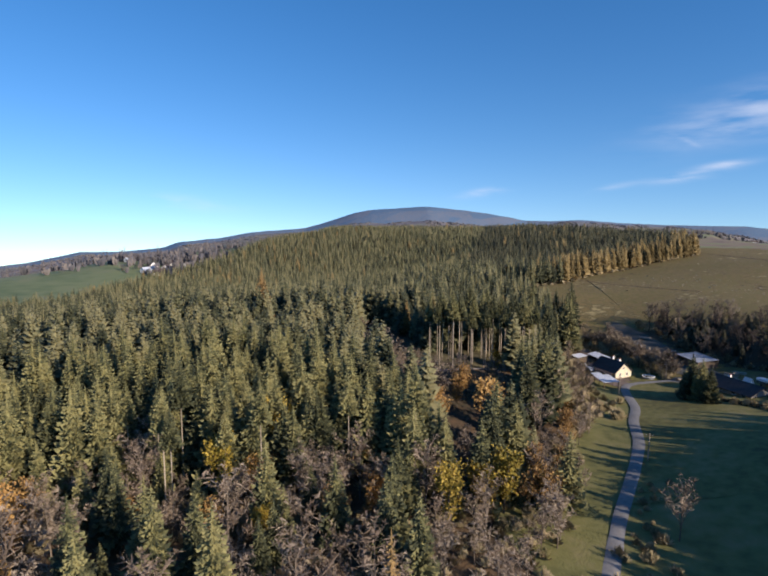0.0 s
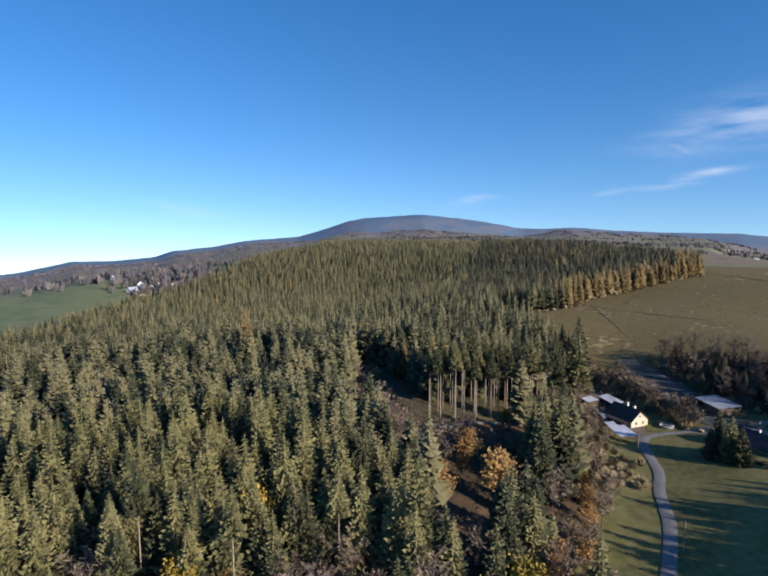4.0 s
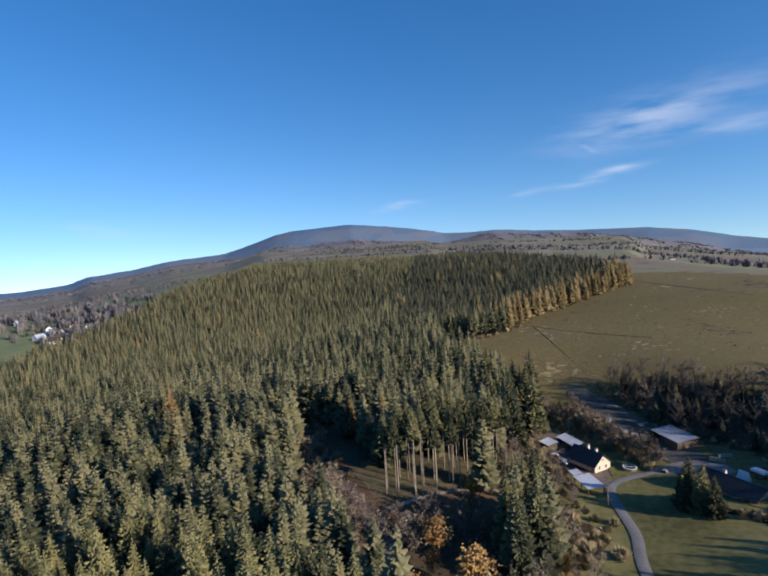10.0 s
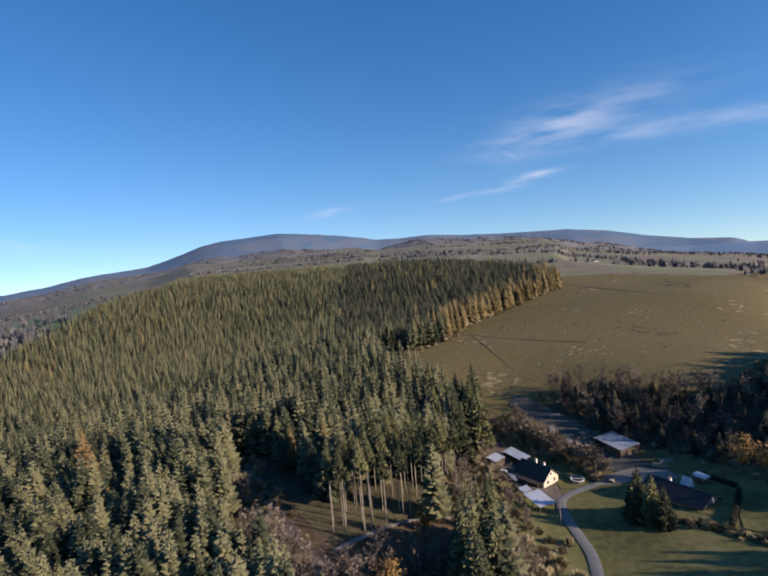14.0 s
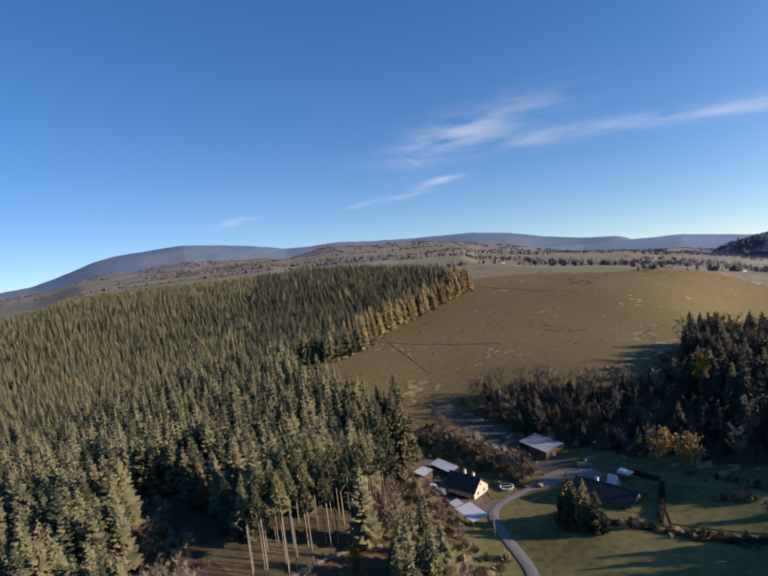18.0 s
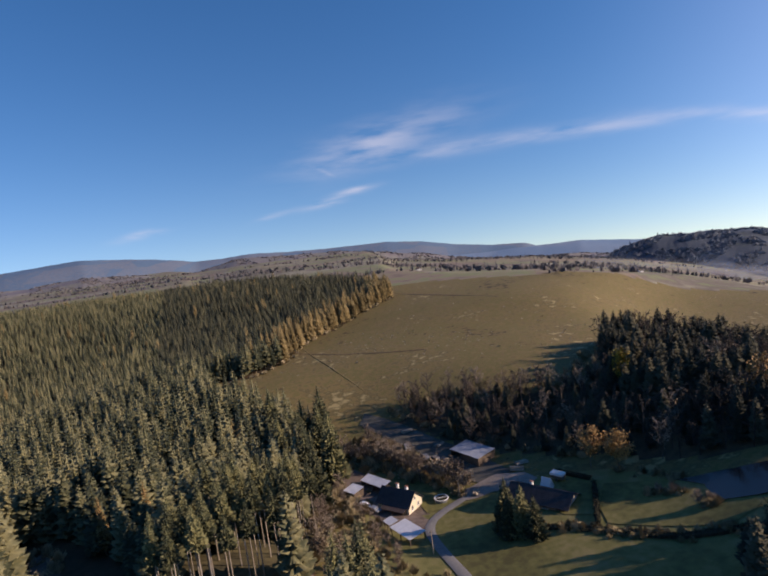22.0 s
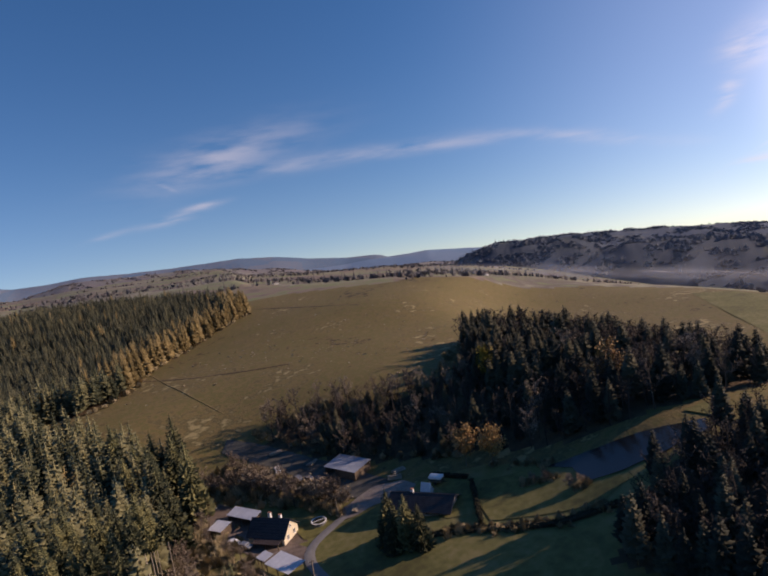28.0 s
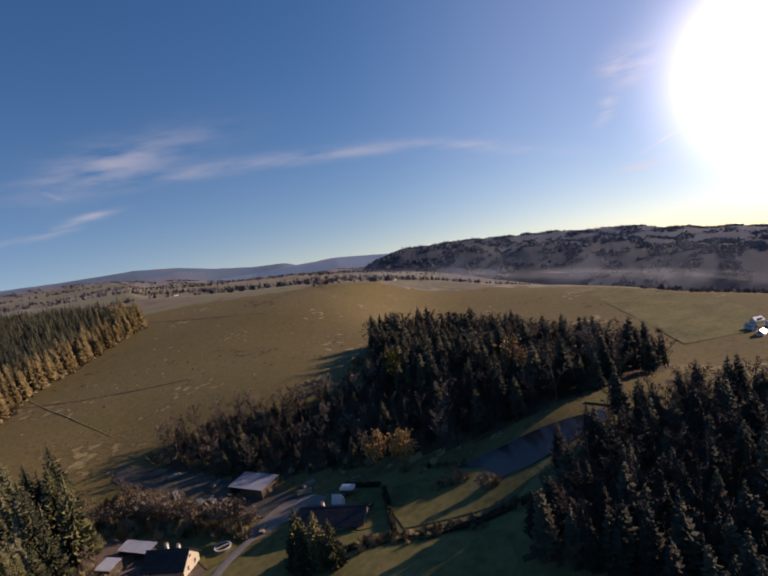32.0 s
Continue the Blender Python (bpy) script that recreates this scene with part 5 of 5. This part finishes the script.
house("bungalow_house", 48.2, 147.0, -45, 16.5, 8.6, 2.0, 4.1, "long low house with dark tiled roof", "dull_plaster", "tile_dark",
      [("e", -2.2, 0.6, 1.4, 1.2), ("e", 2.2, 0.6, 1.4, 1.2), ("s", -5, 0.6, 1.4, 1.2), ("s", -2, 0.6, 1.4, 1.2), ("s", 2.5, 0.6, 1.4, 1.2), ("s", 6, 0.6, 1.4, 1.2)], [(-3, 0.6, 5.0)], over=0.8)
house("garden_house", 51.8, 152.2, -52, 2.6, 2.4, 1.5, 3.6, "small white garden house with steep pointed roof", "white", "white", [("s", 0, 0.5, 0.7, 0.7)], over=0.2)
car(-8.5, 190, 40, "paint_dark", "old dark car parked on the earth yard")
car(-6.5, 187.5, 65, "paint_dark", "old dark car parked beside scrap on the yard")
car(-5.2, 191.8, 20, "dark", "black stripped car standing on the yard")
car(0.2, 166.8, -50, "paint_white", "white car parked below the small shed")
car(2.6, 163.8, -48, "paint_grey", "grey car parked below the farmhouse")
car(23.5, 190.6, 100, "paint_grey", "grey car parked in the shaded lot")
car(26.5, 188.2, 110, "paint_grey", "grey car parked beside others in the lot")
car(29.0, 186.4, 105, "paint_dark", "dark car parked beside the barn")
car(18.5, 198.0, 90, "paint_white", "pale caravan car parked on frosty grass", True)


def trailer(x, y, turn, label):
    root = tagged(new("trailer"), label, "trailer")
    root.matrix_basis = pose(x, y, gz(x, y) + 0.3, rz=turn)
    box_part("box_body", "wood", root, -1.9, -1.1, 0.6, 1.9, 1.1, 1.5, bevel=0.03)
    box_part("tarpaulin", "white", root, -2.0, -1.2, 1.5, 2.0, 1.2, 2.3, "white tarpaulin cover", 0.15)
    for s in (-1, 1):
        bm = bmesh.new()
        bmesh.ops.create_cone(bm, cap_ends=True, segments=14, radius1=0.35, radius2=0.35, depth=0.25, matrix=Matrix.Translation((0, s * 1.15, 0.35)) @ Matrix.Rotation(radians(90), 4, "X"))
        part("wheel", bm, M["dark"], root)
    box_part("drawbar", "dark", root, 1.9, -0.08, 0.55, 3.2, 0.08, 0.68)
    return root


trailer(56.5, 155.4, -50, "trailer with white tarpaulin beside the lawn")


def pool(x, y):
    root = tagged(new("paddling_pool"), "round frame pool with white rim and bar across", "pool")
    root.matrix_basis = pose(x, y, gz(x, y) + 0.1)
    for name, r0, r1, z0, z1, mat in (("side", 1.95, 2.05, 0.0, 0.8, "paint_grey"), ("rim", 1.9, 2.2, 0.8, 0.9, "white")):
        bm = bmesh.new()
        n = 28
        ring = [[bm.verts.new((r * math.cos(2 * math.pi * i / n), r * math.sin(2 * math.pi * i / n), z)) for i in range(n)] for r, z in ((r0, z0), (r1, z0), (r1, z1), (r0, z1))]
        for k in range(4):
            for i in range(n):
                bm.faces.new((ring[k][i], ring[k][(i + 1) % n], ring[(k + 1) % 4][(i + 1) % n], ring[(k + 1) % 4][i]))
        bmesh.ops.recalc_face_normals(bm, faces=bm.faces[:])
        part(name, bm, M[mat], root)
    bm = bmesh.new()
    bmesh.ops.create_cone(bm, cap_ends=True, segments=28, radius1=1.94, radius2=1.94, depth=0.3, matrix=Matrix.Translation((0, 0, 0.5)))
    part("cover", bm, M["hedge"], root, "dark water cover")
    box_part("bar", "white", root, -1.9, -0.1, 0.86, 1.9, 0.1, 0.95)
    return root


pool(23.0, 163.5)


def pole(x, y, h, label):
    root = tagged(new("utility_pole"), label, "pole")
    root.matrix_basis = pose(x, y, gz(x, y) - 0.3)
    v, f = [], []
    tube(v, f, (0, 0, 0), (0.1, 0, h), 0.17, 0.11, 8)
    part_mesh("mast", v, f, M["pale_bark"], root)
    box_part("crossarm", "wood", root, -0.7, -0.05, h - 0.5, 0.8, 0.05, h - 0.38)
    for k in (-0.6, 0.05, 0.7):
        bm = bmesh.new()
        bmesh.ops.create_cone(bm, cap_ends=True, segments=8, radius1=0.05, radius2=0.03, depth=0.18, matrix=Matrix.Translation((k, 0, h - 0.29)))
        part("insulator", bm, M["white"], root)
    return root


pole(15.0, 136.5, 6.5, "weathered wooden pole beside the lane")
pole(25.0, 82.0, 7.0, "weathered wooden pole at the meadow edge")
pole(28.5, 163.2, 6.0, "thin pale pole beside the pool")


def hedge(line, height, width, label):
    root = tagged(new("hedge"), label, "hedge")
    r = random.Random(3)
    for i in range(len(line) - 1):
        (x0, y0), (x1, y1) = line[i], line[i + 1]
        v, f = [], []
        for k in range(int(math.hypot(x1 - x0, y1 - y0) * 130)):
            t = r.random()
            p = Vector((x0 + (x1 - x0) * t + r.gauss(0, width / 4), y0 + (y1 - y0) * t + r.gauss(0, width / 4), 0))
            p.z = gz(p.x, p.y) + r.uniform(0.1, height)
            a = Vector((r.gauss(0, 1), r.gauss(0, 1), r.gauss(0, 1))).normalized() * 0.2
            b = a.orthogonal().normalized() * 0.17
            n = len(v)
            v += [tuple(p - a), tuple(p + b), tuple(p + a), tuple(p - b)]
            f.append((n, n + 1, n + 2, n + 3))
        steps = max(2, int(math.hypot(x1 - x0, y1 - y0) / 1.5))
        nx, ny = (y1 - y0) / math.hypot(x1 - x0, y1 - y0), -(x1 - x0) / math.hypot(x1 - x0, y1 - y0)
        first = len(v)
        for k in range(steps + 1):
            px, py = x0 + (x1 - x0) * k / steps, y0 + (y1 - y0) * k / steps
            for side, up in ((-0.42, 0.0), (-0.36, 0.86), (0.36, 0.86), (0.42, 0.0)):
                v.append((px + nx * width * side, py + ny * width * side, gz(px, py) + height * up))
        for k in range(steps):
            a = first + 4 * k
            f += [(a + j, a + j + 1, a + j + 5, a + j + 4) for j in range(3)]
        f += [(first, first + 1, first + 2, first + 3), (len(v) - 1, len(v) - 2, len(v) - 3, len(v) - 4)]
        part_mesh("foliage", v, f, M["hedge"], root)
    return root


hedge([(63.5, 147.5), (54.5, 128.0)], 1.7, 1.2, "tall dark clipped hedge across the lawn")
hedge([(58, 160), (64, 151)], 1.2, 1.2, "low dark hedge behind the trailer")
hedge([(44, 133), (54, 126), (66, 114), (78, 107)], 0.8, 2.2, "dark bramble bank along the stream")


def log_pile(x, y, turn, n, label):
    root = tagged(new("log_pile"), label, "log pile")
    root.matrix_basis = pose(x, y, gz(x, y) + 0.1, rz=turn)
    for i in range(n):
        v, f = [], []
        row = i // 5
        tube(v, f, (-2.2 + 0.2 * rnd.random(), (i % 5) * 0.42 + row * 0.2, 0.25 + row * 0.36), (2.2, (i % 5) * 0.42 + row * 0.2, 0.25 + row * 0.36), 0.2, 0.18, 7)
        part_mesh("log", v, f, M["pale_bark"], root)
    return root


log_pile(48.5, 168.0, -20, 12, "stack of pale logs at the wood edge")
log_pile(34.0, 162.0, 60, 8, "stack of sawn pale timber on the forecourt")
log_pile(20.5, 209.0, 15, 9, "stack of cut timber on the frosted lot")
log_pile(30.5, 196.5, 40, 7, "small stack of boards on the frosted lot")
log_pile(51.5, 171.0, 10, 9, "stack of round logs under the wood edge")
log_pile(-4.0, 188.0, 30, 9, "heap of old timber on the yard")


def far_house(x, y, turn, k, roof, label):
    h = house("far_house", x, y, turn, 12 * k, 8 * k, 4 * k, 7.5 * k, label, "white", roof, [("s", -3 * k, 1.2, 1.3, 1.5), ("s", 0, 1.2, 1.3, 1.5), ("s", 3 * k, 1.2, 1.3, 1.5), ("e", 0, 1.2, 1.3, 1.5)])
    return h


for i, (x, y) in enumerate([(-421, 316), (-408, 318), (-417, 330), (-432, 322), (-430, 345), (-420, 360), (-438, 338), (-446, 366), (-410, 342), (-520, 372), (-560, 380), (-455, 350)]):
    far_house(x, y, 30 * i, rnd.uniform(0.5, 0.75), "tile_brown" if i % 3 else "sheet", "white village house among bare trees")
for x, y, k in [(114, 690, 0.5), (-900, 900, 0.8), (210, 760, 0.45), (330, 560, 0.45)]:
    far_house(x, y, 20, k, "tile_brown", "white far-off farmhouse in the fields")
for x, y in [(284, 156), (292, 164), (300, 158), (306, 168), (226, 118), (218, 112)]:
    far_house(x, y, x * 7, 0.42, "sheet", "pale-roofed house at the far edge of the wood")
